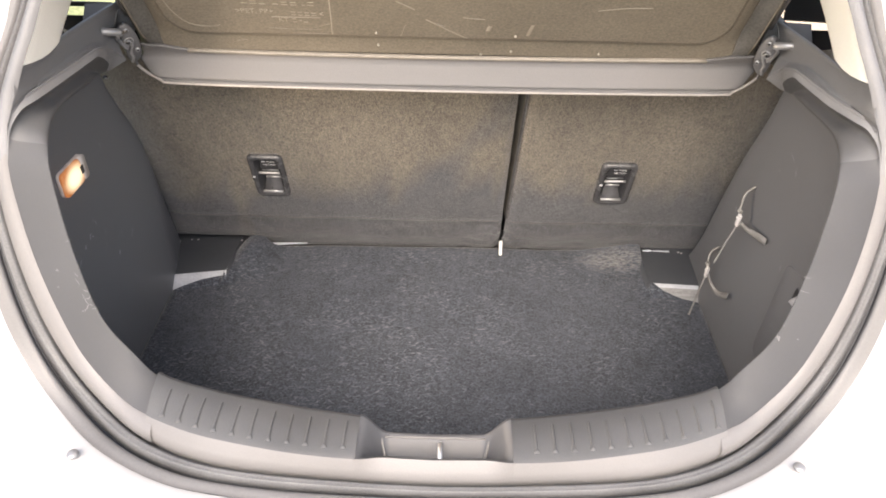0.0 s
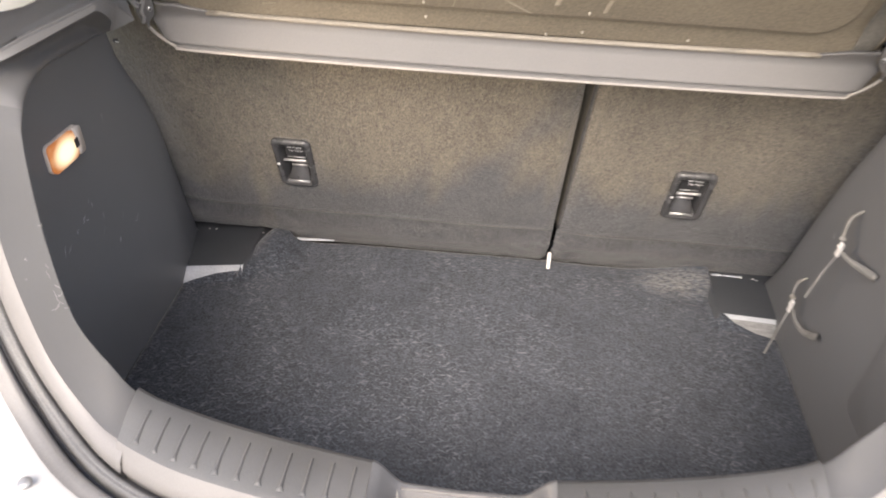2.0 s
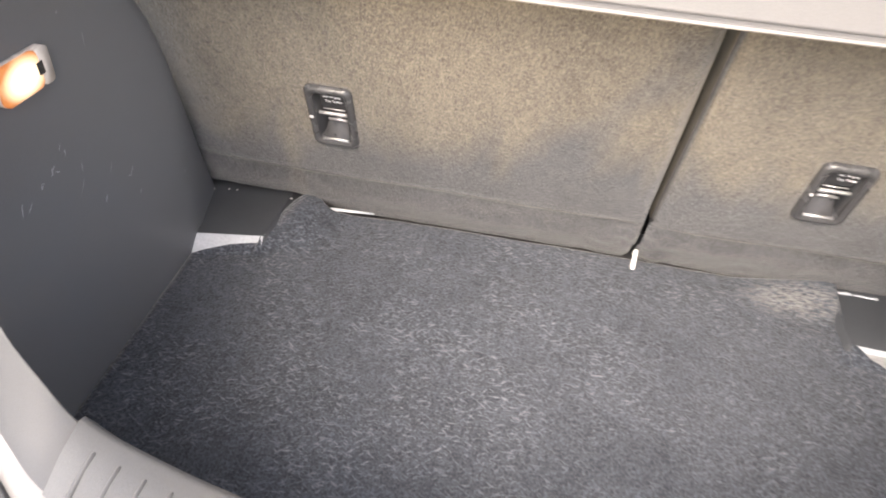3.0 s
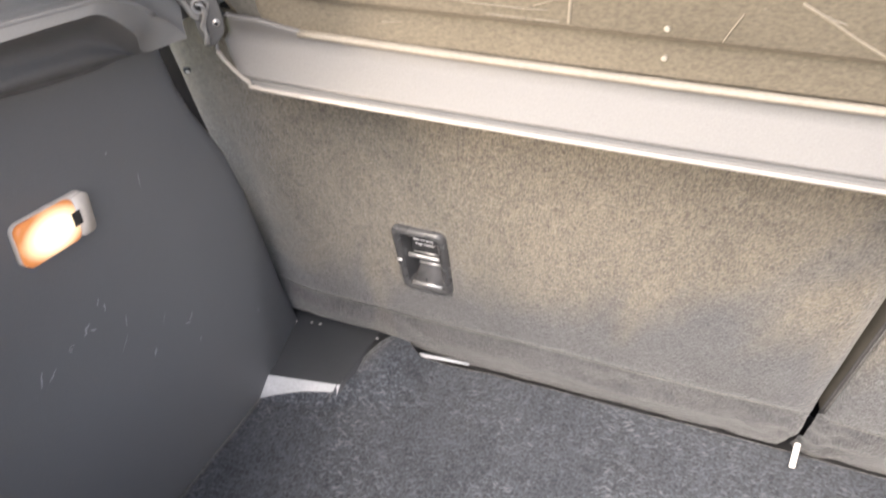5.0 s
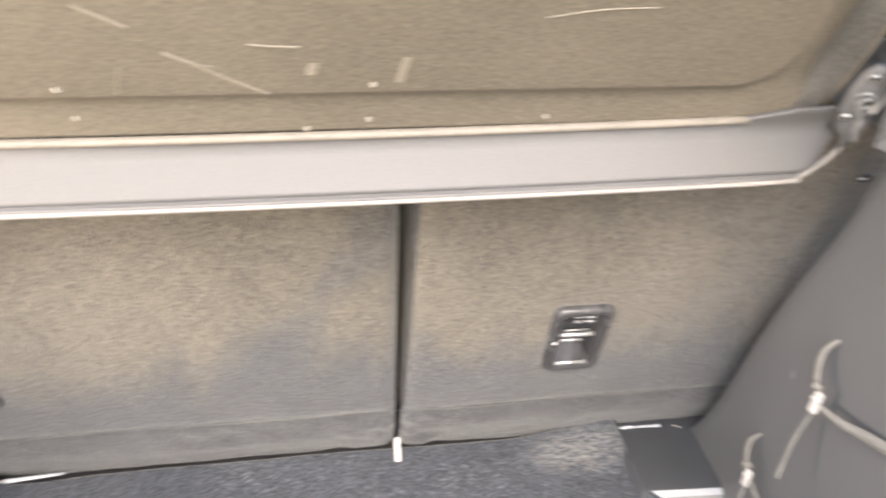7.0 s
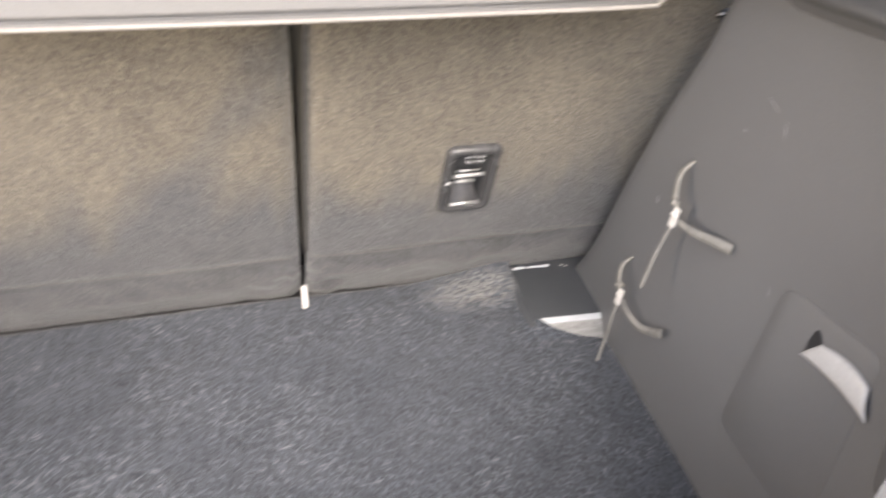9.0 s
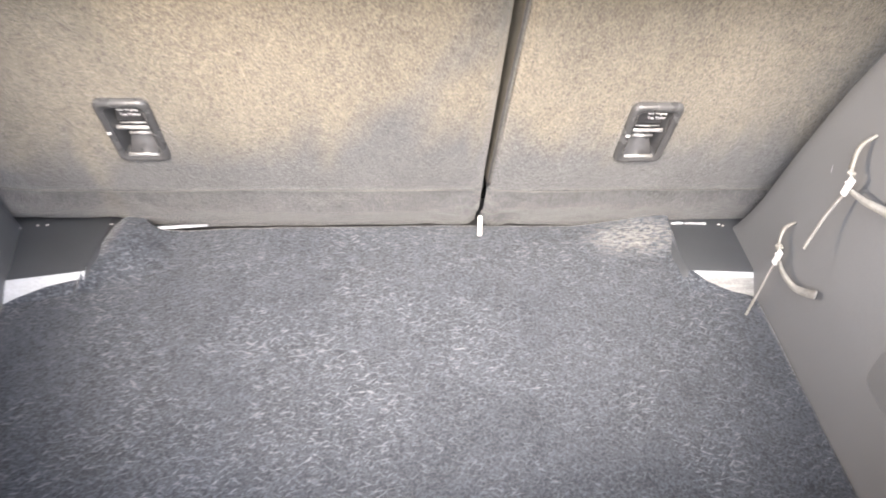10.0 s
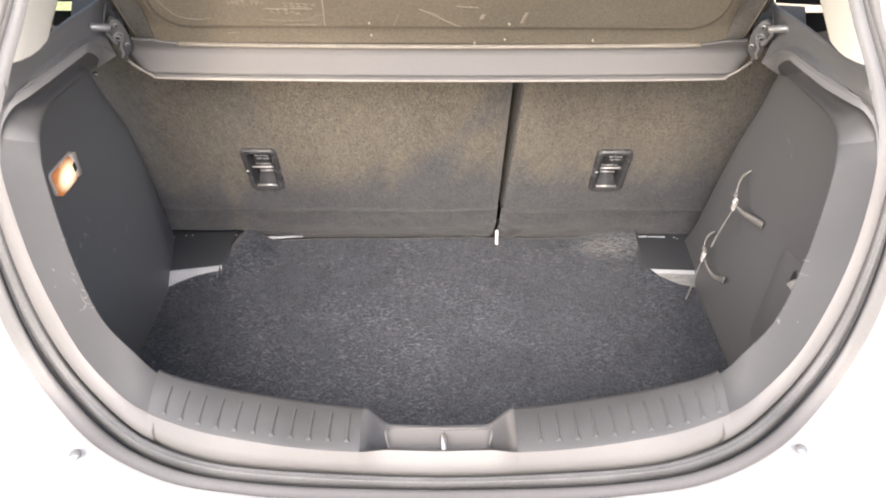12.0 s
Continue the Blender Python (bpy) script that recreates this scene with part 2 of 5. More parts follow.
M_BORDER = material("dark_end_border", (0.080, 0.077, 0.070), 0.5, vary=0.45, big=14, fine=300, bump=0.25)
M_GAP = material("seat_side_fabric", (0.112, 0.099, 0.079), 0.9, vary=0.2, big=30, fine=700, bump=0.3, spec=0.2)
M_CORD = material("grey_cord", (0.105, 0.102, 0.098), 0.8, vary=0.5, big=60, fine=900, bump=0.6, streak=(1, 1, 3))
M_PIPING = material("braided_piping", (0.040, 0.039, 0.038), 0.7, vary=0.5, big=60, fine=900, bump=0.6, streak=(1, 1, 3))
M_LAWN = material("lawn_grass", (0.20, 0.23, 0.09), 0.85, vary=0.4, big=1.5, fine=45, bump=1.0, tint=(0.30, 0.32, 0.15))
_n, _link = M_CARPET.node_tree.nodes, M_CARPET.node_tree.links.new
_b = _n["Principled BSDF"]
_old = _b.inputs["Base Color"].links[0].from_socket
_co, _mp, _gr = _n.new("ShaderNodeTexCoord"), _n.new("ShaderNodeMapping"), _n.new("ShaderNodeTexGradient")
_mp.vector_type = "TEXTURE"
_mp.inputs["Location"].default_value, _mp.inputs["Scale"].default_value = (0.350, 1.728, 0.612), (0.095, 0.045, 0.06)
_gr.gradient_type = "SPHERICAL"
_m2, _nz = _n.new("ShaderNodeMapping"), _n.new("ShaderNodeTexNoise")
_m2.inputs["Scale"].default_value = (0.22, 1, 1)
_nz.inputs["Scale"].default_value, _nz.inputs["Detail"].default_value = 430.0, 4.0
_pr, _rr, _mx = _n.new("ShaderNodeMath"), _n.new("ShaderNodeMapRange"), _n.new("ShaderNodeMix")
_pr.operation, _mx.data_type = "MULTIPLY", "RGBA"
_rr.inputs["From Min"].default_value, _rr.inputs["From Max"].default_value, _rr.inputs["To Max"].default_value = 0.02, 0.50, 0.56
_mx.inputs["B"].default_value = (0.23, 0.225, 0.215, 1)
_link(_co.outputs["Object"], _mp.inputs["Vector"])
_link(_mp.outputs["Vector"], _gr.inputs["Vector"])
_link(_co.outputs["Object"], _m2.inputs["Vector"])
_link(_m2.outputs["Vector"], _nz.inputs["Vector"])
_link(_gr.outputs["Fac"], _pr.inputs[0])
_ns = _n.new("ShaderNodeMapRange")
_ns.inputs["From Min"].default_value, _ns.inputs["From Max"].default_value = 0.38, 0.66
_link(_nz.outputs["Fac"], _ns.inputs["Value"])
_link(_ns.outputs["Result"], _pr.inputs[1])
_link(_pr.outputs[0], _rr.inputs["Value"])
_link(_rr.outputs["Result"], _mx.inputs["Factor"])
_link(_old, _mx.inputs["A"])
_link(_mx.outputs["Result"], _b.inputs["Base Color"])


# ---- building helpers ----
def thing(name, base, label, category, group="", kind=""):
    ob = new(name)
    ob.location = base
    ob.empty_display_size = 0.05
    return tagged(ob, label, category, group, kind)


def finish(name, bm, mat, smooth=True, bevel=0.0, segments=2):
    bmesh.ops.recalc_face_normals(bm, faces=bm.faces)
    me = bpy.data.meshes.new(name)
    bm.to_mesh(me)
    bm.free()
    me.materials.append(mat)
    for p in me.polygons:
        p.use_smooth = smooth
    ob = new(name, me)
    if bevel:
        md = ob.modifiers.new("bevel", "BEVEL")
        md.width, md.segments, md.limit_method, md.angle_limit = bevel, segments, "ANGLE", radians(40)
        wn_ = ob.modifiers.new("normals", "WEIGHTED_NORMAL")
        wn_.keep_sharp = True
    return ob


def part(name, bm, mat, parent, label="", smooth=True, bevel=0.0, segments=2):
    """One mesh, built in the place's own coordinates, under a thing or a part."""
    ob = finish(name, bm, mat, smooth, bevel, segments)
    ob.parent = parent
    if parent.data is None:
        ob.matrix_parent_inverse = Matrix.Translation(parent.location).inverted()
    if label:
        tagged(ob, label)
    return ob


def spline(points, n):
    """Points evenly spread along a smooth curve through the given ones."""
    P = [Vector(p) for p in points]
    P = [2 * P[0] - P[1]] + P + [2 * P[-1] - P[-2]]
    dense = []
    for i in range(1, len(P) - 2):
        a, b, c, d = P[i - 1 : i + 3]
        for k in range(12):
            t = k / 12
            dense.append(0.5 * (2 * b + (c - a) * t + (2 * a - 5 * b + 4 * c - d) * t * t + (3 * b - a - 3 * c + d) * t**3))
    dense.append(P[-2])
    run = [0.0]
    for p, q in zip(dense, dense[1:]):
        run.append(run[-1] + (q - p).length)
    out = []
    j = 0
    for k in range(n):
        s = run[-1] * k / (n - 1)
        while j < len(run) - 2 and run[j + 1] < s:
            j += 1
        f = (s - run[j]) / max(1e-9, run[j + 1] - run[j])
        out.append(dense[j].lerp(dense[j + 1], min(1, max(0, f))))
    return out


def loft(rows, closed=False):
    """A sheet through rows of points, all of the same length."""
    bm = bmesh.new()
    grid = [[bm.verts.new(p) for p in r] for r in rows]
    for a, b in zip(grid, grid[1:]):
        m = len(a)
        for i in range(m if closed else m - 1):
            k = (i + 1) % m
            try:
                bm.faces.new((a[i], a[k], b[k], b[i]))
            except ValueError:
                pass
    return bm


def thick(bm, depth):
    bmesh.ops.recalc_face_normals(bm, faces=bm.faces)
    bmesh.ops.solidify(bm, geom=bm.faces[:], thickness=depth)
    return bm


def box(bm, centre, size, turn=None):
    m = Matrix.Translation(centre) @ (turn or Matrix.Identity(4)) @ Matrix.Diagonal((*size, 1))
    return bmesh.ops.create_cube(bm, size=1.0, matrix=m)["verts"]


def tube(points, radius, sides=8, flat=1.0, up=Vector((0, 0, 1)), caps=True):
    """A round or flattened rod along a line."""
    P = [Vector(p) for p in points]
    rings = []
    for i, p in enumerate(P):
        d = (P[min(i + 1, len(P) - 1)] - P[max(i - 1, 0)]).normalized()
        s = d.cross(up)
        s = s.normalized() if s.length > 1e-4 else d.orthogonal().normalized()
        u = s.cross(d).normalized()
        rings.append([p + radius * (math.cos(a) * s + flat * math.sin(a) * u) for a in [2 * math.pi * k / sides for k in range(sides)]])
    bm = loft(rings, closed=True)
    if caps:
        bm.verts.ensure_lookup_table()
        bm.faces.new([bm.verts[i] for i in range(sides)])
        bm.faces.new([bm.verts[len(bm.verts) - 1 - i] for i in range(sides)])
    return bm


def join(a, b):
    me = bpy.data.meshes.new("tmp")
    b.to_mesh(me)
    b.free()
    a.from_mesh(me)
    bpy.data.meshes.remove(me)
    return a


def rounded(w, h, r, n=6):
    """The outline of a rounded rectangle about the origin."""
    out = []
    for cx, cy, a0 in ((w / 2 - r, h / 2 - r, 0), (-w / 2 + r, h / 2 - r, 90), (-w / 2 + r, -h / 2 + r, 180), (w / 2 - r, -h / 2 + r, 270)):
        for k in range(n + 1):
            a = radians(a0 + 90 * k / n)
            out.append((cx + r * math.cos(a), cy + r * math.sin(a)))
    return out


def plate(outlines, frame_m, cap_first=True, cap_last=True):
    """A solid through stacked outlines [(points, depth)], in a frame whose z is outward."""
    bm = loft([[frame_m @ Vector((x, y, d)) for x, y in o] for o, d in outlines], closed=True)
    bm.verts.ensure_lookup_table()
    m = len(outlines[0][0])
    if cap_first:
        bm.faces.new([bm.verts[i] for i in range(m)])
    if cap_last:
        bm.faces.new([bm.verts[len(bm.verts) - m + i] for i in range(m)])
    return bm


# ---- plan of the boot ----
FLOOR = 0.60          # top of the boot carpet
N_RING = 64


def wall_x(side, y, z):
    """The inner face of the side lining (side -1 or 1)."""
    if side < 0:
        return -(0.5255 - 0.033 * (z - 0.6) + 0.26 * max(0.0, y - 1.65))
    return 0.4955 + 0.003 * (z - 0.6) + 0.08 * max(0.0, y - 1.62)


def seat_y(z):
    """The rear face of the seat backs, leaning towards the tailgate."""
    pts = ((0.50, 1.802), (0.60, 1.768), (0.70, 1.733), (0.857, 1.690), (1.03, 1.642), (1.09, 1.626), (1.3, 1.57))
    for (a, ya), (b, yb) in zip(pts, pts[1:]):
        if z <= b:
            return ya + (yb - ya) * (z - a) / (b - a)
    return pts[-1][1]


# the rim of the opening from the middle of the sill up one side: inner edge, outer edge, rolled edge, seal, body
R1 = ((0, 1.130, 0.842), (0.08, 1.133, 0.843), (0.14, 1.139, 0.845), (0.2, 1.147, 0.848), (0.265, 1.158, 0.852), (0.33, 1.172, 0.862), (0.36, 1.182, 0.893), (0.394, 1.2, 0.934), (0.419, 1.232, 0.993), (0.434, 1.261, 1.047), (0.443, 1.286, 1.092), (0.445, 1.305, 1.125))
R2 = ((0, 1.078, 0.842), (0.075, 1.079, 0.844), (0.143, 1.082, 0.846), (0.21, 1.09, 0.849), (0.277, 1.103, 0.852), (0.34, 1.127, 0.853), (0.375, 1.147, 0.858), (0.42, 1.178, 0.89), (0.448, 1.206, 0.94), (0.469, 1.234, 0.99), (0.483, 1.262, 1.045), (0.489, 1.284, 1.09), (0.485, 1.306, 1.127), (0.475, 1.324, 1.160), (0.464, 1.337, 1.188), (0.450, 1.354, 1.218), (0.438, 1.369, 1.247), (0.42, 1.391, 1.287), (0.36, 1.47, 1.43))
R3 = ((0, 1.063, 0.822), (0.074, 1.064, 0.824), (0.2, 1.070, 0.828), (0.268, 1.080, 0.831), (0.331, 1.103, 0.833), (0.384, 1.137, 0.838), (0.440, 1.178, 0.872), (0.472, 1.208, 0.926), (0.493, 1.240, 0.992), (0.504, 1.268, 1.048), (0.507, 1.290, 1.093), (0.499, 1.314, 1.137), (0.486, 1.332, 1.172), (0.473, 1.347, 1.2), (0.451, 1.371, 1.246), (0.434, 1.393, 1.287), (0.374, 1.472, 1.43))
R4 = ((0, 1.033, 0.820), (0.142, 1.034, 0.822), (0.224, 1.040, 0.824), (0.301, 1.053, 0.827), (0.381, 1.088, 0.833), (0.446, 1.137, 0.847), (0.492, 1.178, 0.884), (0.514, 1.206, 0.938), (0.528, 1.237, 0.998), (0.535, 1.264, 1.053), (0.534, 1.287, 1.098), (0.523, 1.308, 1.137), (0.508, 1.322, 1.162), (0.488, 1.343, 1.197), (0.476, 1.357, 1.221), (0.467, 1.370, 1.247), (0.452, 1.392, 1.288), (0.395, 1.47, 1.43))


def ring(points, n=N_RING):
    half = spline(points, n)
    return [Vector((-p.x, p.y, p.z)) for p in reversed(half[1:])] + half


# ---- ground ----
bm = bmesh.new()
bmesh.ops.create_grid(bm, x_segments=40, y_segments=40, size=60)
ground = tagged(finish("ground", bm, M_GROUND, False), "pale warm concrete yard under the car", "ground", kind="structure")

rngl = random.Random(3)
rows = [[Vector((x, y, 0.012 + 0.02 * noise.noise((x * 3, y * 3, 0.0)) + rngl.uniform(0, 0.015))) for x in np.linspace(-9, -1.25, 90)] for y in np.linspace(-2, 12, 140)]
tagged(finish("lawn", loft(rows), M_LAWN), "sunlit green lawn beside the yard", "lawn", kind="structure")

# ---- white body round the opening ----
car = thing("car_body", (0, 1.4, 0), "white painted hatchback rear body around the open boot", "car body")
r4 = ring(R4)
lip1, lip2, shoulder, flank = [], [], [], []
for p in r4:
    s = 1 if p.x >= 0 else -1
    up = max(0.0, min(1.0, (p.z - 0.86) / 0.22))
    up = up * up * (3 - 2 * up)
    ax = min(1.0, abs(p.x) / 0.5)
    away = Vector((s * (0.75 * ax * ax + 0.35 * up), -(1 - 0.92 * up), 0.0)).normalized()
    lip1.append(p + away * 0.001 + Vector((0, 0, 0.002)))
    lip2.append(p + away * 0.022 + Vector((0, 0, 0.0105)))
    shoulder.append(p + away * (0.125 - 0.02 * up) + Vector((0, 0.03 * up, 0.008 + 0.004 * up)))
    flank.append(p + away * (0.165 + 0.06 * up) + Vector((0, 0.12 * up, -0.04 + 0.02 * up)))
skirt = [Vector((p.x * 1.01, p.y - 0.01 * (p.z < 1), max(0.32, p.z - 0.38))) for p in flank]
part("rear_panel", loft([lip1, lip2, shoulder, flank, skirt]), M_PAINT, car, "glossy white painted bumper and quarter panels")
for s in (-1, 1):
    front = [Vector((s * (0.80 - 0.05 * max(0, z - 0.9)), 2.9, z)) for z in (0.35, 0.6, 0.8, 0.93)]
    rear = [Vector((s * x, y, z)) for x, y, z in ((0.63, 1.1, 0.32), (0.66, 1.15, 0.6), (0.70, 1.36, 0.82), (0.70, 1.45, 0.93))]
    mid = [(a + b) / 2 + Vector((s * 0.02, 0, 0)) for a, b in zip(rear, front)]
    part("quarter_panel", loft([rear, mid, front]), M_PAINT, car)
roof = [[Vector((x, y, 1.50 + 0.03 * (1 - (x / 0.6) ** 2) - 0.02 * (y < 1.7))) for x in np.linspace(-0.59, 0.59, 9)] for y in np.linspace(1.62, 2.9, 7)]
part("roof", thick(loft(roof), 0.03), M_PAINT, car)
# unseen dark panels, added to close the cabin and shut out stray light
part("cabin_floor", loft([[Vector((x, y, 0.45)) for x in (-0.8, 0.8)] for y in (1.14, 2.9)]), M_BLACK, car)
part("cabin_front", loft([[Vector((x, 2.9, z)) for x in (-0.78, 0.78)] for z in (0.35, 0.93)] + [[Vector((x, 2.9, 1.5)) for x in (-0.56, 0.56)]]), M_BLACK, car)
for s in (-1, 1):
    part("inner_panel", loft([[Vector((s * 0.615, y, z)) for y in (1.16, 2.9)] for z in (0.45, 0.90)]), M_BLACK, car)
    plug = bmesh.new()
    bmesh.ops.create_uvsphere(plug, u_segments=14, v_segments=8, radius=1.0, matrix=Matrix.Translation((-0.4005, 1.0720, 0.849) if s < 0 else (0.4040, 1.0800, 0.849)) @ Matrix.Diagonal((0.0068, 0.0068, 0.0035, 1)))
    part("screw", plug, M_PIN, car, "small dull metal screw head")

# the raised tailgate overhead
gate = thing("tailgate", (0, 1.6, 1.52), "white tailgate raised on its hinges above the opening", "tailgate")


def gate_point(x, u):
    return Vector((x, 1.62 - 0.84 * u, 1.60 + 0.74 * u + 0.08 * math.sin(math.pi * u) - 0.05 * (x / 0.6) ** 2))


gx, gu = list(np.linspace(-0.60, 0.60, 17)), list(np.linspace(0, 1, 15))
bm = bmesh.new()
grid = [[bm.verts.new(gate_point(x, u)) for x in gx] for u in gu]
for a in range(14):
    for k in range(16):
        if not (1 <= a <= 9 and 1 <= k <= 14):
            bm.faces.new((grid[a][k], grid[a][k + 1], grid[a + 1][k + 1], grid[a + 1][k]))
part("outer_panel", thick(bm, 0.05), M_PAINT, gate)
pane = part("rear_window", thick(loft([[gate_point(x, u) for x in np.linspace(gx[1], gx[15], 9)] for u in np.linspace(gu[1], gu[10], 8)]), 0.004), M_PANE, gate, "clear rear window glass")
pane.visible_shadow = False

# ---- rubber seal round the opening ----
seal = thing("opening_seal", (0, 1.05, 0.82), "grey rubber weatherstrip round the boot opening", "seal")
r3 = ring(R3)


def between(a, b, f, lift):
    return [p.lerp(q, f) + Vector((0, 0, lift)) for p, q in zip(a, b)]


rows = [between(r3, r4, f, h) for f, h in ((-0.10, -0.010), (-0.02, -0.007), (0.04, -0.004), (0.08, 0.001), (0.15, 0.0045), (0.22, 0.0045), (0.26, 0.0035), (0.30, 0.0045), (0.35, 0.0035), (0.40, -0.003), (0.43, -0.013))]
part("sealing_lip", loft(rows), M_SEAL, seal, "soft rounded rubber bulb")
rows = [between(r3, r4, f, h) for f, h in ((0.41, -0.013), (0.46, -0.0135), (0.53, -0.013), (0.555, -0.004))]
part("sealing_channel", loft(rows), M_BLACK, seal, "dark groove beside the rubber bulb")
rows = [between(r3, r4, f, h) for f, h in ((0.545, -0.006), (0.565, -0.001), (0.62, 0.003), (0.72, 0.0045), (0.86, 0.0040), (0.95, 0.0036), (1.05, 0.0045))]
part("edge_strip", loft(rows), M_STRIP, seal, "pale grey outer strip")

# ---- sill scuff plate, with the latch recess and its ribs ----
scuff = thing("scuff_plate", (0, 1.1, 0.6), "grey ribbed plastic scuff plate over the boot sill", "scuff plate")
SPLIT = 0.336


def span(points, xs):
    """The rim curve read off at the given x."""
    S = spline(points, 400)
    out = []
    for x in xs:
        for a, b in zip(S, S[1:]):
            if a.x <= x <= b.x:
                out.append(a.lerp(b, (x - a.x) / max(1e-9, b.x - a.x)))
                break
    return out


def sill_rows(xs, lift=0.0):
    """Rows of the sill from its foot inside the boot over the top to the rolled outer edge."""
    ax = [abs(x) for x in xs]
    a, b, c = span(R1, ax), span(R2, ax), span(R3, ax)
    fix = lambda P, dy, dz: [Vector((x, p.y + dy, p.z + dz + lift)) for x, p in zip(xs, P)]
    mid = [p.lerp(q, 0.5) for p, q in zip(a, b)]
    return [fix(a, 0.035, -0.27), fix(a, 0.012, -0.02), fix(a, 0.006, -0.003), fix(a, 0, 0), fix(mid, 0, 0.002), fix(b, 0.003, 0.0), fix(b, -0.002, -0.002), fix([p.lerp(q, 0.5) for p, q in zip(b, c)], -0.001, -0.002), fix(c, 0.003, 0.0), fix(c, 0.004, -0.02)]


for s in (-1, 1):
    xs = [s * x for x in np.linspace(0.0885, SPLIT, 40)]
    rows_ = sill_rows(xs, 0.0035)
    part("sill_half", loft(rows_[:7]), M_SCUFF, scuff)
    part("sill_front", loft(rows_[6:]), M_ROLL, scuff, "rolled front edge, its light put into a paler tone")
    for k in range(11):
        x0 = 0.103 + 0.0213 * k if s < 0 else 0.115 + 0.021 * k
        a, b = span(R1, [min(0.335, x0)])[0], span(R2, [x0])[0]
        rows_ = []
        foot = 0.10 * (x0 - 0.10) / 0.22
        for f, h, w in ((0.13 + foot, 0.0, 0.0014), (0.17 + foot, 0.0014, 0.0017), (0.45 + foot, 0.0015, 0.0017), (0.70 + foot, 0.0016, 0.0019), (0.76 + foot, 0.0020, 0.0022), (0.83 + foot, 0.0022, 0.0040), (0.843 + foot, 0.0, 0.0042)):
            p = a.lerp(b, f)
            z0 = p.z + 0.0035 + 0.002 * math.sin(math.pi * f)
            rows_.append([Vector((s * (x0 + dx), p.y, z0 + dz)) for dx, dz in ((-w, -0.001), (-w * 0.55, h), (w * 0.55, h), (w, -0.001))])
        part("rib", loft(rows_), M_SCUFF, scuff)

# the recess in the middle of the sill
xs = np.linspace(-0.0885, 0.0885, 37)
prof = []
for x in xs:
    f = max(0.0, min(1.0, (0.0885 - abs(x)) / 0.032))
    f = f * f * (3 - 2 * f)
    a, b, c = span(R1, [abs(x)])[0], span(R2, [abs(x)])[0], span(R3, [abs(x)])[0]
    d = 0.030 * f
    a.z += 0.0035
    b.z += 0.0035
    c.z += 0.0035
    by = b.y + 0.006 * f
    bz = b.z - 0.003 * f
    prof.append([Vector((x, a.y + 0.035, 0.58)), Vector((x, a.y + 0.012, a.z - 0.02 - d)), Vector((x, a.y + 0.005, a.z - d)), Vector((x, a.y + 0.001, a.z + 0.001 - d)),
                 Vector((x, a.y - 0.004, a.z - d - 0.003 * f)), Vector((x, by + 0.026, a.z - d - 0.020 * f)), Vector((x, by + 0.022, a.z - d - 0.022 * f)), Vector((x, by + 0.005, a.z - d - 0.022 * f)),
                 Vector((x, by + 0.001, bz - 0.003)), Vector((x, by - 0.003, bz)), Vector((x, (by + c.y) / 2 - 0.002 * f, (bz + c.z) / 2)), Vector((x, c.y + 0.003, c.z)), Vector((x, c.y + 0.004, c.z - 0.02))])
part("sill_front", loft([r[9:] for r in prof]), M_ROLL, scuff, "rolled front edge, its light put into a paler tone")
part("latch_recess", loft([r[:10] for r in prof]), M_RECESS, scuff, "smooth grey recess for the latch")
back_top, back_low = Vector((0, 1.1275, 0.8137)), Vector((0, 1.1010, 0.7968))


def on_back(x, f, lift=0.0008):
    return Vector((x, 0, 0)) + back_top.lerp(back_low, f) + Vector((0, -0.5 * lift, lift))


part("latch_slot", loft([[on_back(x, f) for f in (0.66, 0.70, 0.95, 1.0)] for x in np.linspace(-0.057, 0.057, 12)]), M_WELL, scuff, "dark slot under the striker")
part("slot_lip", tube([on_back(x, 0.64) for x in np.linspace(-0.058, 0.058, 12)], 0.0012, 8), M_STRIP, scuff)
part("slot_step", tube([on_back(x, 0.86, 0.0012) for x in np.linspace(-0.050, 0.050, 12)], 0.0007, 6), M_SCUFF, scuff)
# beads that draw the bright recess edges in the lit edge colour
for s in (-1, 1):
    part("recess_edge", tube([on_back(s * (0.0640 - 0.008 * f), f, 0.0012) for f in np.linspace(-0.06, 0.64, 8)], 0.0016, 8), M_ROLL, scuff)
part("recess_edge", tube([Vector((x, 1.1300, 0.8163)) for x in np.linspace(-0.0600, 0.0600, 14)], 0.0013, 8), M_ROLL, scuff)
loop = tube(spline(((0.006, 1.123, 0.790), (0.006, 1.121, 0.815), (0.006, 1.112, 0.823), (0.006, 1.099, 0.823), (0.006, 1.094, 0.815), (0.006, 1.093, 0.785)), 24), 0.0030, 10, up=Vector((1, 0, 0)))
part("striker", loop, M_STEEL, scuff, "bright zinc striker loop")
foot = bmesh.new()
box(foot, (0.006, 1.0985, 0.797), (0.036, 0.014, 0.005))
part("striker_base", foot, M_BLACK, scuff, bevel=0.0015)


# ---- side trims: rim face, lining and ledge ----
def tail(points, x_from):
    S = spline(points, 300)
    start = next(i for i, p in enumerate(S) if p.x >= x_from)
    return S[start:]


def even(P, n):
    return spline([P[round(i * (len(P) - 1) / 23)] for i in range(24)], n)


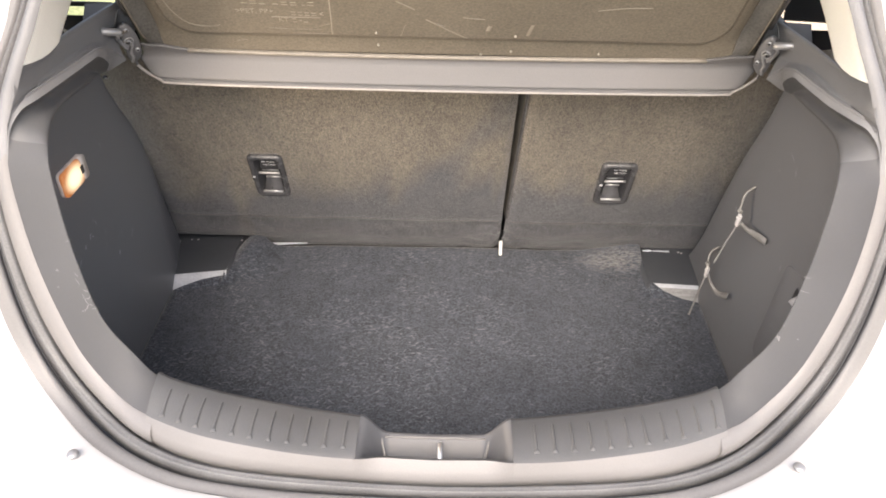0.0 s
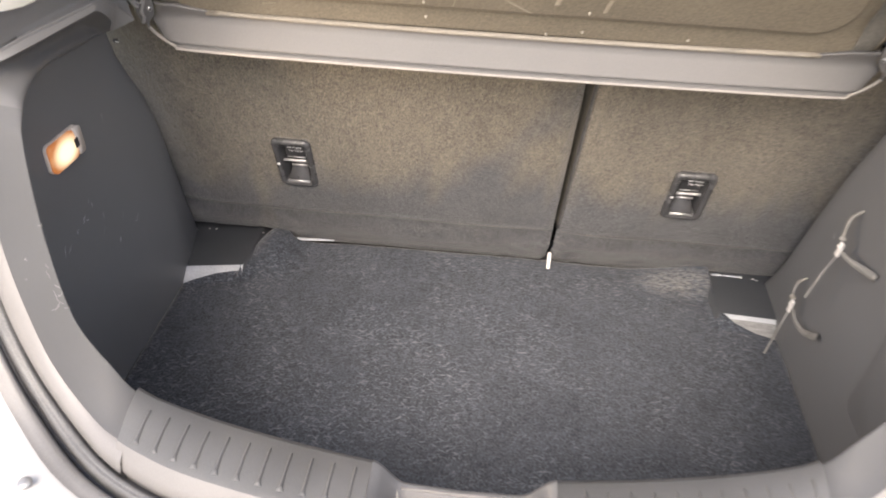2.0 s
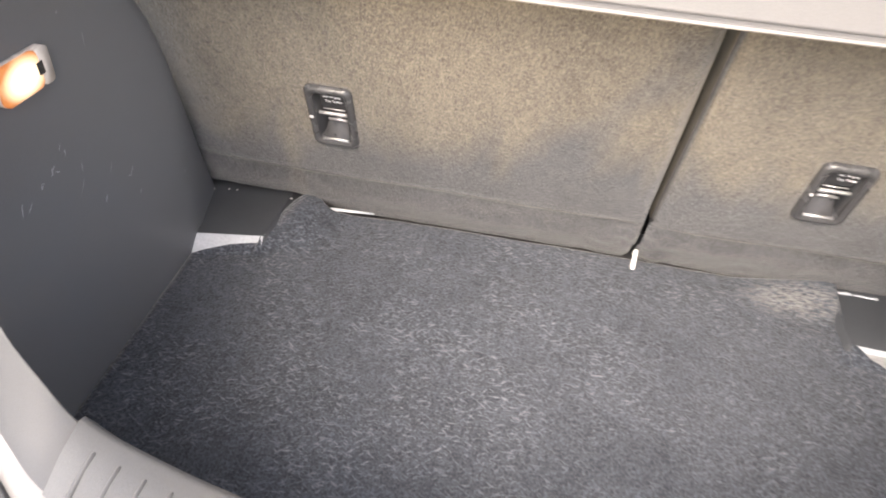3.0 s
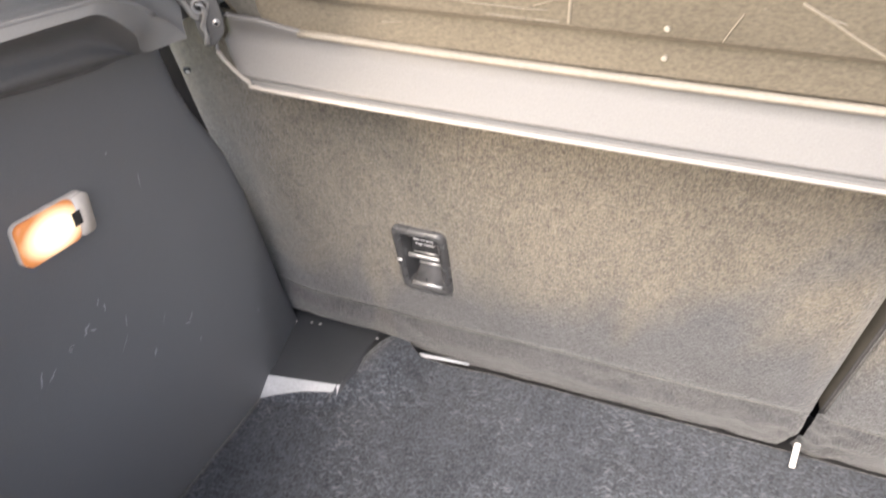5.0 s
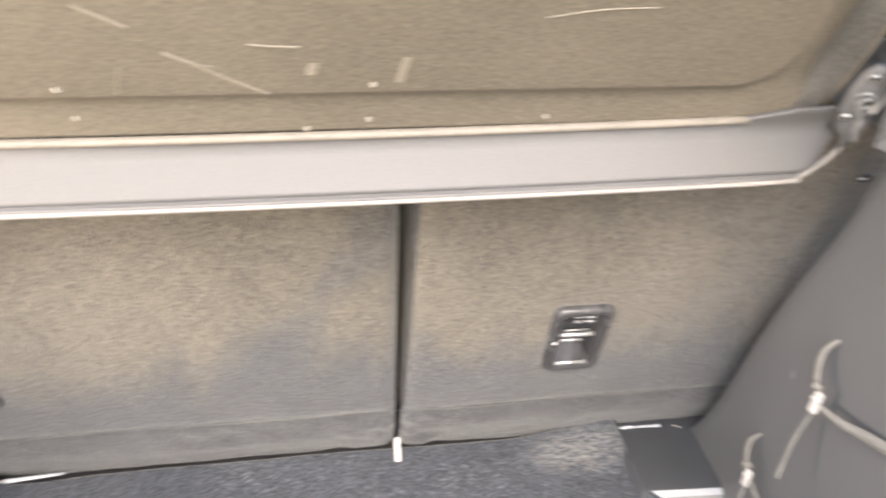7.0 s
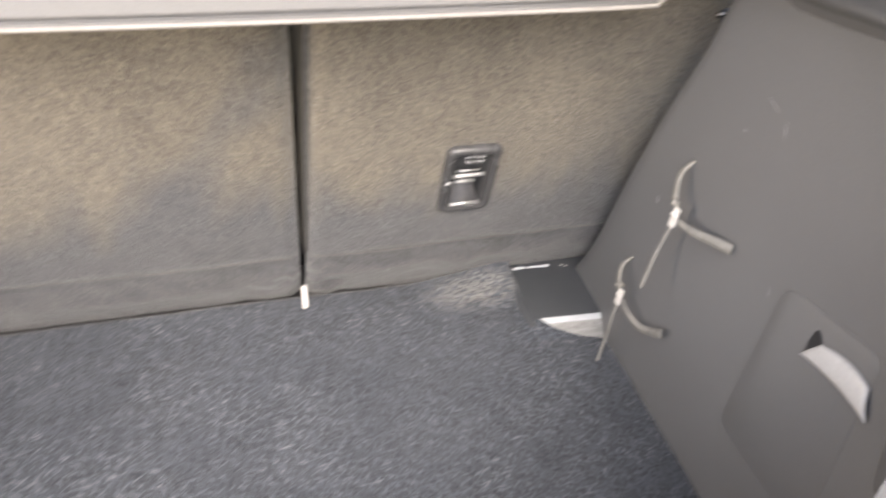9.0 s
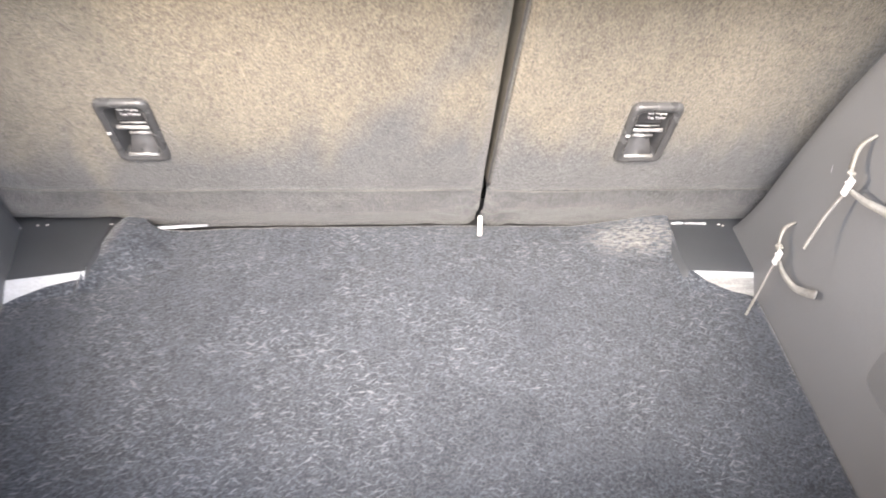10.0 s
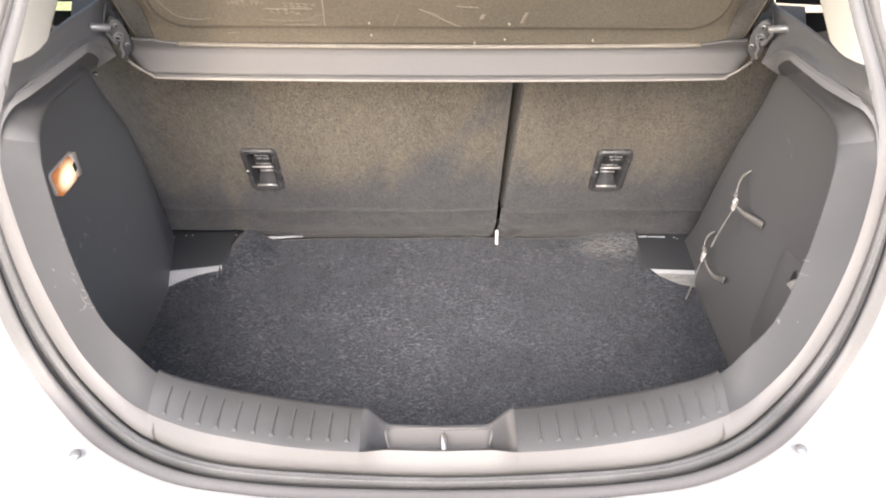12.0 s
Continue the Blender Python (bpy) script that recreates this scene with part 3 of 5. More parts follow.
# stations along the ledge, from the rim back to its beak beside the shelf hinge:
# lower edge, lip of the cove, crest, groove, faint ridge, top edge
LEDGE = (
    ((0.449, 1.308, 1.106), (0.484, 1.303, 1.122), (0.4845, 1.305, 1.128), (0.480, 1.312, 1.142), (0.475, 1.320, 1.156), (0.4655, 1.338, 1.186)),
    ((0.455, 1.328, 1.110), (0.474, 1.320, 1.139), (0.477, 1.324, 1.146), (0.474, 1.326, 1.1475), (0.4705, 1.335, 1.158), (0.465, 1.350, 1.185)),
    ((0.461, 1.350, 1.112), (0.463, 1.338, 1.1435), (0.467, 1.347, 1.151), (0.468, 1.351, 1.151), (0.468, 1.358, 1.158), (0.4648, 1.365, 1.184)),
    ((0.468, 1.382, 1.111), (0.455, 1.368, 1.145), (0.459, 1.377, 1.153), (0.463, 1.381, 1.1515), (0.466, 1.385, 1.157), (0.464, 1.390, 1.182)),
    ((0.471, 1.415, 1.1075), (0.447, 1.410, 1.146), (0.451, 1.415, 1.153), (0.458, 1.418, 1.151), (0.4645, 1.420, 1.155), (0.464, 1.420, 1.180)),
    ((0.473, 1.445, 1.103), (0.4435, 1.438, 1.1455), (0.4475, 1.445, 1.152), (0.456, 1.447, 1.150), (0.4635, 1.447, 1.153), (0.4635, 1.450, 1.178)),
    ((0.475, 1.470, 1.100), (0.442, 1.460, 1.143), (0.4465, 1.468, 1.150), (0.456, 1.470, 1.147), (0.4635, 1.472, 1.151), (0.463, 1.480, 1.1765)),
    ((0.476, 1.492, 1.098), (0.4465, 1.487, 1.122), (0.448, 1.497, 1.139), (0.457, 1.500, 1.139), (0.464, 1.502, 1.144), (0.4625, 1.520, 1.173)),
    ((0.472, 1.512, 1.0965), (0.463, 1.509, 1.100), (0.449, 1.522, 1.121), (0.458, 1.525, 1.126), (0.465, 1.530, 1.134), (0.462, 1.555, 1.170)),
    ((0.449, 1.541, 1.102), (0.4492, 1.541, 1.1025), (0.4495, 1.541, 1.104), (0.456, 1.548, 1.115), (0.465, 1.560, 1.130), (0.462, 1.590, 1.166)),
)


def smooth_stations(points, per=5):
    """A smooth curve with the same number of steps between each two given points."""
    P = [Vector(p) for p in points]
    P = [2 * P[0] - P[1]] + P + [2 * P[-1] - P[-2]]
    out = []
    for i in range(1, len(P) - 2):
        a, b, c, d = P[i - 1 : i + 3]
        for k in range(per):
            t = k / per
            out.append(0.5 * (2 * b + (c - a) * t + (2 * a - 5 * b + 4 * c - d) * t * t + (3 * b - a - 3 * c + d) * t**3))
    return out + [P[-2]]


def side_trim(s):
    root = thing("side_trim", (s * 0.5, 1.45, 0.56), "grey moulded plastic side trim lining the boot wall", "trim panel", "boot side trims")
    n = 40

    def drop(p):
        """The ledge of one side lies a little lower than that of the other."""
        return p.z - (0.008 * max(0.0, min(1.0, (p.y - 1.30) / 0.08)) if s > 0 and p.z > 1.04 else 0.0)

    m = lambda P: [Vector((s * p.x, p.y, drop(p))) for p in P]
    up_curve = [p for p in spline(R2, 400) if 1.0915 < p.z < 1.187]
    fronts = [up_curve[round(f * (len(up_curve) - 1))] for f in (0.0, 0.09, 0.30, 0.52, 1.0)]
    a = even([p for p in tail(R1, SPLIT - 0.012) if p.z < 1.094], n)
    b = even([p for p in tail(R2, SPLIT - 0.010) if p.z < 1.092], n)
    wide = lambda p: p + Vector((0.0045 * max(0.0, 1 - ((p.z - 0.965) / 0.115) ** 2) if s > 0 else 0.0, 0, 0))
    b = [wide(p) for p in b]
    col = lambda j, first: smooth_stations([first] + [st[j] for st in LEDGE])
    A, B = a + col(0, a[-1])[1:], b + col(1, b[-1])[1:]
    C, D, E, T = (col(j, f) for j, f in zip((2, 3, 4, 5), fronts[1:]))
    total = len(A)
    # the return behind the inner edge, rolling softly into the lining
    rows = []
    for f, dy, dz in ((1.0, 0.085, -0.050), (0.86, 0.060, -0.040), (0.62, 0.038, -0.029), (0.38, 0.022, -0.018), (0.20, 0.011, -0.009), (0.07, 0.004, -0.003)):
        r = []
        for i, p in enumerate(A):
            k = 1.0 if i < n else max(0.0, 1 - (i - n + 1) / 18)
            e = max(0.0, min(1.0, (total - 1 - i) / 8))
            x = p.x + (abs(wall_x(s, p.y + 0.05, p.z)) + 0.004 - p.x) * f
            r.append(Vector((x, p.y + dy * k, p.z + dz * (0.35 + 0.65 * k) * (0.3 + 0.7 * e))))
        rows.append(r)
    rows.append([p + Vector((0.0008, 0.0006, -0.0004)) for p in A])
    part("rim_return", loft([m(r) for r in rows]), M_WALL, root, "dark return that rolls into the lining")
    rows = [rows[-2], A]
    for f, g in ((0.03, -0.10), (0.10, -0.25), (0.20, -0.18), (0.32, 0.18), (0.44, 0.55), (0.56, 0.85), (0.68, 1.0), (0.80, 0.9), (0.90, 0.55), (0.96, 0.2), (0.99, 0.04)):
        r = []
        for i, (p, q) in enumerate(zip(A, B)):
            u = max(0.0, min(1.0, (i - n + 4) / 14))
            v = min(1.0, (q - p).length / 0.05)
            dip = 0.016 * u * v * g
            bulge = 0.0014 * (1 - u) * math.sin(math.pi * f) ** 0.7
            r.append(p.lerp(q, f) + Vector((dip, -bulge, bulge - 0.25 * dip)))
        rows.append(r)
    rows.append(B)
    # same plastic as the upper face, darkened to stand for shade
    part("rim_face", loft([m(r[: n + 4]) for r in rows]), M_FACE, root, "matt grey rim with scuffs, shade put into its tone")
    part("ledge_cove", loft([m(r[n + 3 :]) for r in rows]), M_COVE, root, "coved underside of the ledge, shade put into its tone")
    chips = ((0.55, 0.16, 0.010, 10, 0.0010), (0.56, 0.13, 0.008, 25, 0.0008), (0.475, 0.06, 0.010, 40, 0.0012), (0.46, 0.05, 0.008, 100, 0.0014), (0.45, 0.10, 0.006, 60, 0.0012), (0.44, 0.27, 0.012, 80, 0.0010), (0.43, 0.22, 0.010, 110, 0.0008), (0.47, 0.16, 0.016, 5, 0.0006), (0.56, 0.68, 0.003, 80, 0.0014), (0.62, 0.53, 0.004, 60, 0.0026), (0.44, 0.10, 0.007, 40, 0.0010), (0.70, 0.02, 0.006, 80, 0.0012), (0.40, 0.03, 0.012, 60, 0.0010)) if s < 0 else \
        ((0.36, 0.06, 0.009, 110, 0.0012), (0.365, 0.04, 0.007, 40, 0.0014), (0.37, 0.09, 0.006, 150, 0.0010), (0.41, 0.015, 0.003, 60, 0.0018), (0.41, 0.48, 0.003, 60, 0.0018), (0.57, 0.10, 0.016, 75, 0.0007), (0.62, 0.03, 0.012, 75, 0.0010))
    for k, (along, f, length, angle, width) in enumerate(chips):
        r_ = random.Random(90 + k)
        i = round(along * (n - 1))
        j = min(n - 1, i + 1)
        c = A[i].lerp(B[i], f)
        e1, e2 = (A[j].lerp(B[j], f) - c).normalized(), (B[i] - A[i]).normalized()
        nn = e1.cross(e2).normalized()
        nn = nn if nn.y < 0 else -nn
        du = e1 * math.cos(radians(angle)) + e2 * math.sin(radians(angle))
        dv = nn.cross(du)
        base = c + nn * (0.0014 * math.sin(math.pi * f) ** 0.7 * 1.42 + 0.0005)
        strip = []
        for q in np.linspace(-0.5, 0.5, 8):
            w = width * (1 - (2 * q) ** 2) * r_.uniform(0.4, 1.0) / 2 + 0.0001
            mid = base + du * (q * length) + dv * (r_.uniform(-0.6, 0.6) * width)
            strip.append(m([mid - dv * w, mid + dv * w]))
        part("chip", loft(strip), M_CHIP, root, "pale chip rubbed into the rim")
    low = B[n - 1 :]
    mix = lambda P, Q, f, dx=0.0: [p.lerp(q, f) + Vector((dx, 0, 0)) for p, q in zip(P, Q)]
    rows = [low, mix(low, C, 0.10), mix(low, C, 0.5), mix(low, C, 0.88), C, mix(C, D, 0.12), mix(C, D, 0.5, 0.0012), D, mix(D, E, 0.6), mix(D, E, 0.92), E, mix(E, T, 0.08), mix(E, T, 0.4, 0.002), mix(E, T, 0.8, 0.001), T]
    rows.append([p + Vector((0.003, 0.0, 0.0015)) for p in T])
    rows.append([p + Vector((0.008, 0.0, -0.004)) for p in T])
    rows.append([p + Vector((0.045, 0.0, -0.06)) for p in T])
    part("upper_face", loft([m(r) for r in rows]), M_TRIM, root, "glossier moulded upper face of the ledge, toned paler as if lit")
    end = [low[-1], C[-1], D[-1], E[-1], T[-1]]
    rear = [[Vector((0.468 + 0.004 * f, 1.556 + 0.16 * f, z)) for z in np.linspace(1.108, 1.168 - 0.012 * f, 8)] for f in np.linspace(0, 1, 6)]
    part("rear_wing", loft([m(r) for r in rear]), M_TRIM, root, "flat end of the trim behind the hinge")
    part("ledge_end", loft([m(end), m([p + Vector((0.05, 0.004, -0.004)) for p in end])]), M_TRIM, root)
    part("ledge_crest", tube(m([p + Vector((0.0006, 0, -0.0005)) for p in C[8:44]]), 0.0019, 10), M_TRIM, root, "worn crest of the ledge")
    # the rolled outer edge, the light on it put into the colour
    b2, c2 = even([p for p in tail(R2, SPLIT - 0.010) if p.z < 1.34], 56), even([p for p in tail(R3, SPLIT - 0.012) if p.z < 1.34], 56)
    b2 = [wide(p) for p in b2]
    b3 = [p + Vector((-0.0015, 0.001, -0.0012)) for p in b2]
    roll0 = [p.lerp(q, 0.12) + Vector((0.0, -0.0015, 0.0006)) for p, q in zip(b2, c2)]
    roll = [p.lerp(q, 0.5) + Vector((0.001, -0.004, 0.001)) for p, q in zip(b2, c2)]
    roll2 = [p.lerp(q, 0.88) + Vector((0.001, -0.003, 0.0)) for p, q in zip(b2, c2)]
    end = [p + Vector((0.0, 0.004, -0.02)) for p in c2]
    flip = lambda P: [Vector((s * p.x, p.y, p.z)) for p in P]
    strips = [flip(r) for r in (b3, roll0, roll, roll2, c2, end)]
    top_ = next(i for i, p in enumerate(b2) if p.z > 1.10)
    part("rolled_edge", loft([r[: top_ + 1] for r in strips]), M_ROLL, root, "rolled outer edge of the rim, paler to stand for light")
    part("pillar_edge", loft([r[top_:] for r in strips]), M_TRIM, root)
    rows = []
    for u in np.linspace(0, 1, 30):
        r = []
        for z in np.linspace(0.52, 1.10, 20):
            y0 = 1.20 + 0.57 * max(0.0, z - 0.88)
            if s < 0:
                gap = 0.010 + 0.032 * max(0.0, min(1.0, (z - 0.62) / 0.4)) + 0.018 * max(0.0, min(1.0, (z - 0.95) / 0.08))
            else:
                gap = float(np.interp(z, (0.60, 0.63, 0.68, 0.80, 0.90, 1.00), (0.018, 0.026, 0.032, 0.036, 0.043, 0.058)))
            y = y0 + (seat_y(z) - gap - y0) * u
            r.append(Vector((wall_x(s, y, z), y, z)))
        rows.append(r)
    rows.append([p + Vector((s * 0.002, 0.003, 0)) for p in rows[-1]])
    rows.append([p + Vector((s * 0.05, 0.004, 0)) for p in rows[-1]])
    part("wall_lining", loft(rows), M_WALL, root, "dark flat lining with light scuffs")
    return root


trims = [side_trim(s) for s in (-1, 1)]

# rubbed marks that luggage has left on the linings
def rub_mark(s, y, z, length, angle, width, seed):
    r = random.Random(seed)
    n = 9
    rows = []
    for i in range(n):
        f = i / (n - 1) - 0.5
        yy = y + f * length * math.cos(radians(angle)) + r.uniform(-1, 1) * width * 0.5
        zz = z + f * length * math.sin(radians(angle)) + r.uniform(-1, 1) * width * 0.5
        w = width * (1 - (2 * f) ** 2) * r.uniform(0.4, 1.0) + 0.0002
        ny, nz = -math.sin(radians(angle)) * w / 2, math.cos(radians(angle)) * w / 2
        lift = -s * 0.0005
        rows.append([Vector((wall_x(s, yy + k * ny, zz + k * nz) + lift, yy + k * ny, zz + k * nz)) for k in (-1, 1)])
    part("rub_mark", loft(rows), M_RUB, trims[0 if s < 0 else 1])


for i, (y, z, length, angle, width) in enumerate(((1.418, 0.882, 0.012, 40, 0.0034), (1.424, 0.878, 0.008, -30, 0.0016), (1.398, 0.876, 0.005, 60, 0.0034), (1.401, 0.879, 0.006, -20, 0.0012), (1.479, 0.803, 0.007, 70, 0.0038),
                                                  (1.534, 0.804, 0.012, 50, 0.0018), (1.528, 0.800, 0.010, -30, 0.0014), (1.540, 0.768, 0.006, 60, 0.0014), (1.640, 0.729, 0.005, 80, 0.0014), (1.366, 0.872, 0.016, 65, 0.0016),
                                                  (1.376, 0.868, 0.012, 40, 0.0012), (1.442, 0.890, 0.010, 75, 0.0016), (1.437, 0.899, 0.008, 60, 0.0010), (1.458, 0.860, 0.012, 80, 0.0010), (1.488, 1.017, 0.004, 60, 0.0012), (1.514, 0.979, 0.014, 85, 0.0007),
                                                  (1.50, 0.83, 0.016, 62, 0.0005), (1.45, 0.84, 0.020, 48, 0.0005))):
    rub_mark(-1, y, z, length, angle, width, i)
for i, (y, z, length, angle, width) in enumerate(((1.595, 0.833, 0.012, 75, 0.0022), (1.507, 0.967, 0.004, 60, 0.0016), (1.391, 0.842, 0.006, 80, 0.0014), (1.486, 1.002, 0.018, 20, 0.0012), (1.464, 0.990, 0.016, 70, 0.0010), (1.41, 0.86, 0.014, 75, 0.0006))):
    rub_mark(1, y, z, length, angle, width, 40 + i)

# ---- light pillar linings and cabin side seen beside the shelf ----
for s in (-1, 1):
    pil = thing("pillar_lining", (s * 0.48, 1.4, 1.17), "pale cream plastic pillar lining in bright light", "pillar trim", "pillar linings")
    front = spline(((0.465, 1.339, 1.184), (0.450, 1.354, 1.218), (0.438, 1.369, 1.247), (0.42, 1.391, 1.287), (0.36, 1.47, 1.43)), 16)
    back = spline(((0.4640, 1.425, 1.178), (0.4640, 1.48, 1.208), (0.460, 1.55, 1.245), (0.45, 1.63, 1.29), (0.40, 1.80, 1.43)), 16)
    rows = []
    for p, q in zip(front, back):
        r = [p + Vector((0.012, 0.0, 0)), p + Vector((0.002, 0.001, 0))]
        r += [p.lerp(q, f) + Vector((-0.003 * math.sin(math.pi * f), 0, -0.004 * math.sin(math.pi * f))) for f in (0.04, 0.2, 0.4, 0.6, 0.8, 0.95)]
        r += [q + Vector((0.004, 0.002, 0)), q + Vector((0.05, 0.01, 0))]
        rows.append([Vector((s * v.x, v.y, v.z)) for v in r])
    part("lining", loft(rows), M_PILLAR, pil)
    # plain dark bar, not matched to a known cabin part
    bm = bmesh.new()
    if s < 0:
        box(bm, (-0.60, 1.715, 1.118), (0.02, 0.25, 0.008), pose(0, 0, 0, -20, 0, 0))
    else:
        box(bm, (0.60, 1.753, 1.204), (0.02, 0.270, 0.200), pose(0, 0, 0, -19, 0, 0))
    tagged(finish("dark_bar", bm, M_BLACK, bevel=0.003), "dark bar behind the parcel shelf", "belt guide")

# ---- boot floor ----
STEP = ((1.580, 0.568), (1.598, 0.583), (1.618, 0.599), (1.634, 0.6125), (1.640, 0.617), (1.647, 0.6185), (1.74, 0.610), (1.775, 0.606), (1.80, 0.60))


def step_z(y):
    """The profile of the plastic steps in the rear corners."""
    for (a, za), (b, zb) in zip(STEP, STEP[1:]):
        if a <= y <= b:
            return za + (zb - za) * (y - a) / (b - a)
    return 0.5


def step_skew(x):
    """How far the front edge of a corner step stands back at x."""
    if x < 0:
        return 0.0306 * (0.5 - (-x - 0.428) / 0.172)
    return 0.010 * (0.5 - (x - 0.404) / 0.196) + 0.002


# ---- boot floor tray under the carpet ----
tray = thing("floor_tray", (0, 1.5, 0.52), "black moulded plastic tray under the boot carpet", "floor tray")
bm = bmesh.new()
box(bm, (0, 1.50, 0.555), (1.16, 0.70, 0.06))
part("tray_base", bm, M_BLACK, tray, bevel=0.004)
for s in (-1, 1):
    w0, w1 = (0.428, 0.600) if s < 0 else (0.404, 0.600)
    part("corner_step", loft([[Vector((s * x, y + step_skew(s * x), z)) for y, z in STEP[4:]] for x in np.linspace(w0, w1, 10)]), M_WELL, tray, "shiny dark plastic step in the corner")
    part("step_flank", loft([[Vector((s * (w0 - d), y + step_skew(s * w0), z - h)) for d, h in ((0.0, 0.0005), (0.003, 0.003), (0.012, 0.034))] for y, z in STEP[3:]]), M_WELL, tray)
    # highlight on the rounded step edge, put in as a pale strip
    part("step_highlight", loft([[Vector((s * x, y + step_skew(s * x), z - 0.0005)) for y, z in STEP[(0 if s < 0 else 3):6]] for x in np.linspace(w0 + (0.0 if s < 0 else 0.006), w1, 10)]), M_GLINT_LINER, tray, "step edge beside the carpet, its highlight painted pale")
    if s > 0:
        part("foam_side", loft([[Vector((s * x, y + step_skew(s * x), z - 0.0005)) for y, z in STEP[:4]] for x in np.linspace(w0 + 0.010, w1, 10)]), M_FOAMSIDE, tray, "grey layered foam below the pale edge")

# ---- boot carpet ----
def carpet_back(x):
    pts = ((-0.56, 1.600), (-0.515, 1.620), (-0.476, 1.634), (-0.4355, 1.644), (-0.4340, 1.668), (-0.4325, 1.679), (-0.4300, 1.696), (-0.4270, 1.712), (-0.4220, 1.728), (-0.414, 1.742), (-0.403, 1.752), (-0.389, 1.758), (-0.372, 1.758),
           (-0.362, 1.750), (-0.352, 1.749), (-0.33, 1.753), (-0.25, 1.7590), (-0.10, 1.7625), (0.08, 1.7640), (0.30, 1.7640), (0.4030, 1.758), (0.4045, 1.672), (0.407, 1.655), (0.414, 1.643), (0.428, 1.633), (0.45, 1.626), (0.492, 1.616), (0.56, 1.595))
    for (a, ya), (b, yb) in zip(pts, pts[1:]):
        if x <= b:
            return ya + (yb - ya) * (x - a) / (b - a)
    return pts[-1][1]


def carpet_z(x, y):
    z = FLOOR + 0.0022 * noise.noise((x * 7, y * 7, 0.3)) + 0.0012 * noise.noise((x * 22, y * 22, 1.3))
    back = max(0.0, (y - 1.69) / 0.08)
    z += 0.032 * back * max(0.0, min(1.0, (x - 0.26) / 0.13)) ** 1.3
    lift = max(0.0, min(1.0, (y - 1.645) / 0.085))
    z += 0.028 * lift * lift * (3 - 2 * lift) * math.exp(-((x + 0.393) / 0.036) ** 2)
    over = max(0.0, min(1.0, (-0.405 - x) / 0.035)) if x < 0 else max(0.0, min(1.0, (x - 0.388) / 0.03))
    if over and y > 1.57 and y < 1.70:
        z = max(z, z + over * over * (3 - 2 * over) * min(1.0, (1.70 - y) / 0.03) * (step_z(y - step_skew(x)) + 0.003 - z))
    if 0.24 < x < 0.42 and y > 1.66:
        k = math.exp(-((x - 0.345) / 0.060) ** 2 - ((y - 1.722) / 0.030) ** 2)
        z += k * 0.0065 * noise.noise((x * 26, y * 190 + x * 40, 4.0))
    return z


def to_wall(x, y):
    """Stretches the outer columns of the carpet so that it ends at the linings."""
    if abs(x) < 0.44:
        return x
    if x < 0:
        return -0.44 - (-0.44 - x) / 0.095 * (-0.44 - wall_x(-1, y, 0.6) - 0.001)
    return 0.44 + (x - 0.44) / 0.075 * (wall_x(1, y, 0.6) - 0.001 - 0.44)


cols = sorted(set([round(float(v), 4) for v in np.linspace(-0.535, 0.515, 150) if not (-0.439 < v < -0.408 or 0.396 < v < 0.421)] + [-0.4355, -0.4325, -0.4295, -0.4265, -0.4235, -0.4200, -0.416, -0.411, 0.3985, 0.4010, 0.4030, 0.4045, 0.4070, 0.410, 0.414, 0.419]))
rows = []
for x in cols:
    yb = carpet_back(x)
    ys = np.concatenate([np.linspace(1.18, 1.60, 50), 1.60 + (yb - 1.60) * np.linspace(0.02, 1, 64)])
    rows.append([Vector((to_wall(x, y), y, carpet_z(x, y))) for y in ys])
sheet = loft([r + [p - Vector((0, 0, 0.006)) for p in reversed(r)] for r in rows], closed=True)
sheet.verts.ensure_lookup_table()
size = 2 * len(rows[0])
for start in (0, len(sheet.verts) - size):
    for k in range(size // 2 - 1):
        sheet.faces.new([sheet.verts[start + i] for i in (k, k + 1, size - 2 - k, size - 1 - k)])
carpet = tagged(finish("boot_carpet", sheet, M_CARPET), "worn charcoal felt carpet covering the boot floor", "carpet")

# pale raw edge that shows where the carpet has slipped from the seat
wedge = loft([[Vector((x, y, 0.6035)), Vector((x, y + 0.003, 0.6035 + h))] for x, y, h in ((-0.358, 1.7535, 0.0046), (-0.345, 1.7545, 0.0042), (-0.318, 1.7575, 0.0028), (-0.288, 1.7605, 0.0006))])
tagged(finish("liner_edge", thick(wedge, 0.002), M_GLINT_LINER), "pale bare strip of liner showing behind the carpet", "liner")


# pale scraps of liner behind the step in the other corner
for x0, x1, h in ((0.413, 0.432, 0.0042), (0.434, 0.468, 0.0022)):
    strip = loft([[Vector((x, 1.7555 + 0.001 * math.sin(90 * x), 0.6075)), Vector((x, 1.7585, 0.6075 + h * (0.7 + 0.3 * math.sin(300 * x))))] for x in np.linspace(x0, x1, 8)])
    tagged(finish("liner_scrap", thick(strip, 0.0015), M_GLINT_LINER), "pale torn scrap of liner behind the corner step", "liner", "liner scraps")


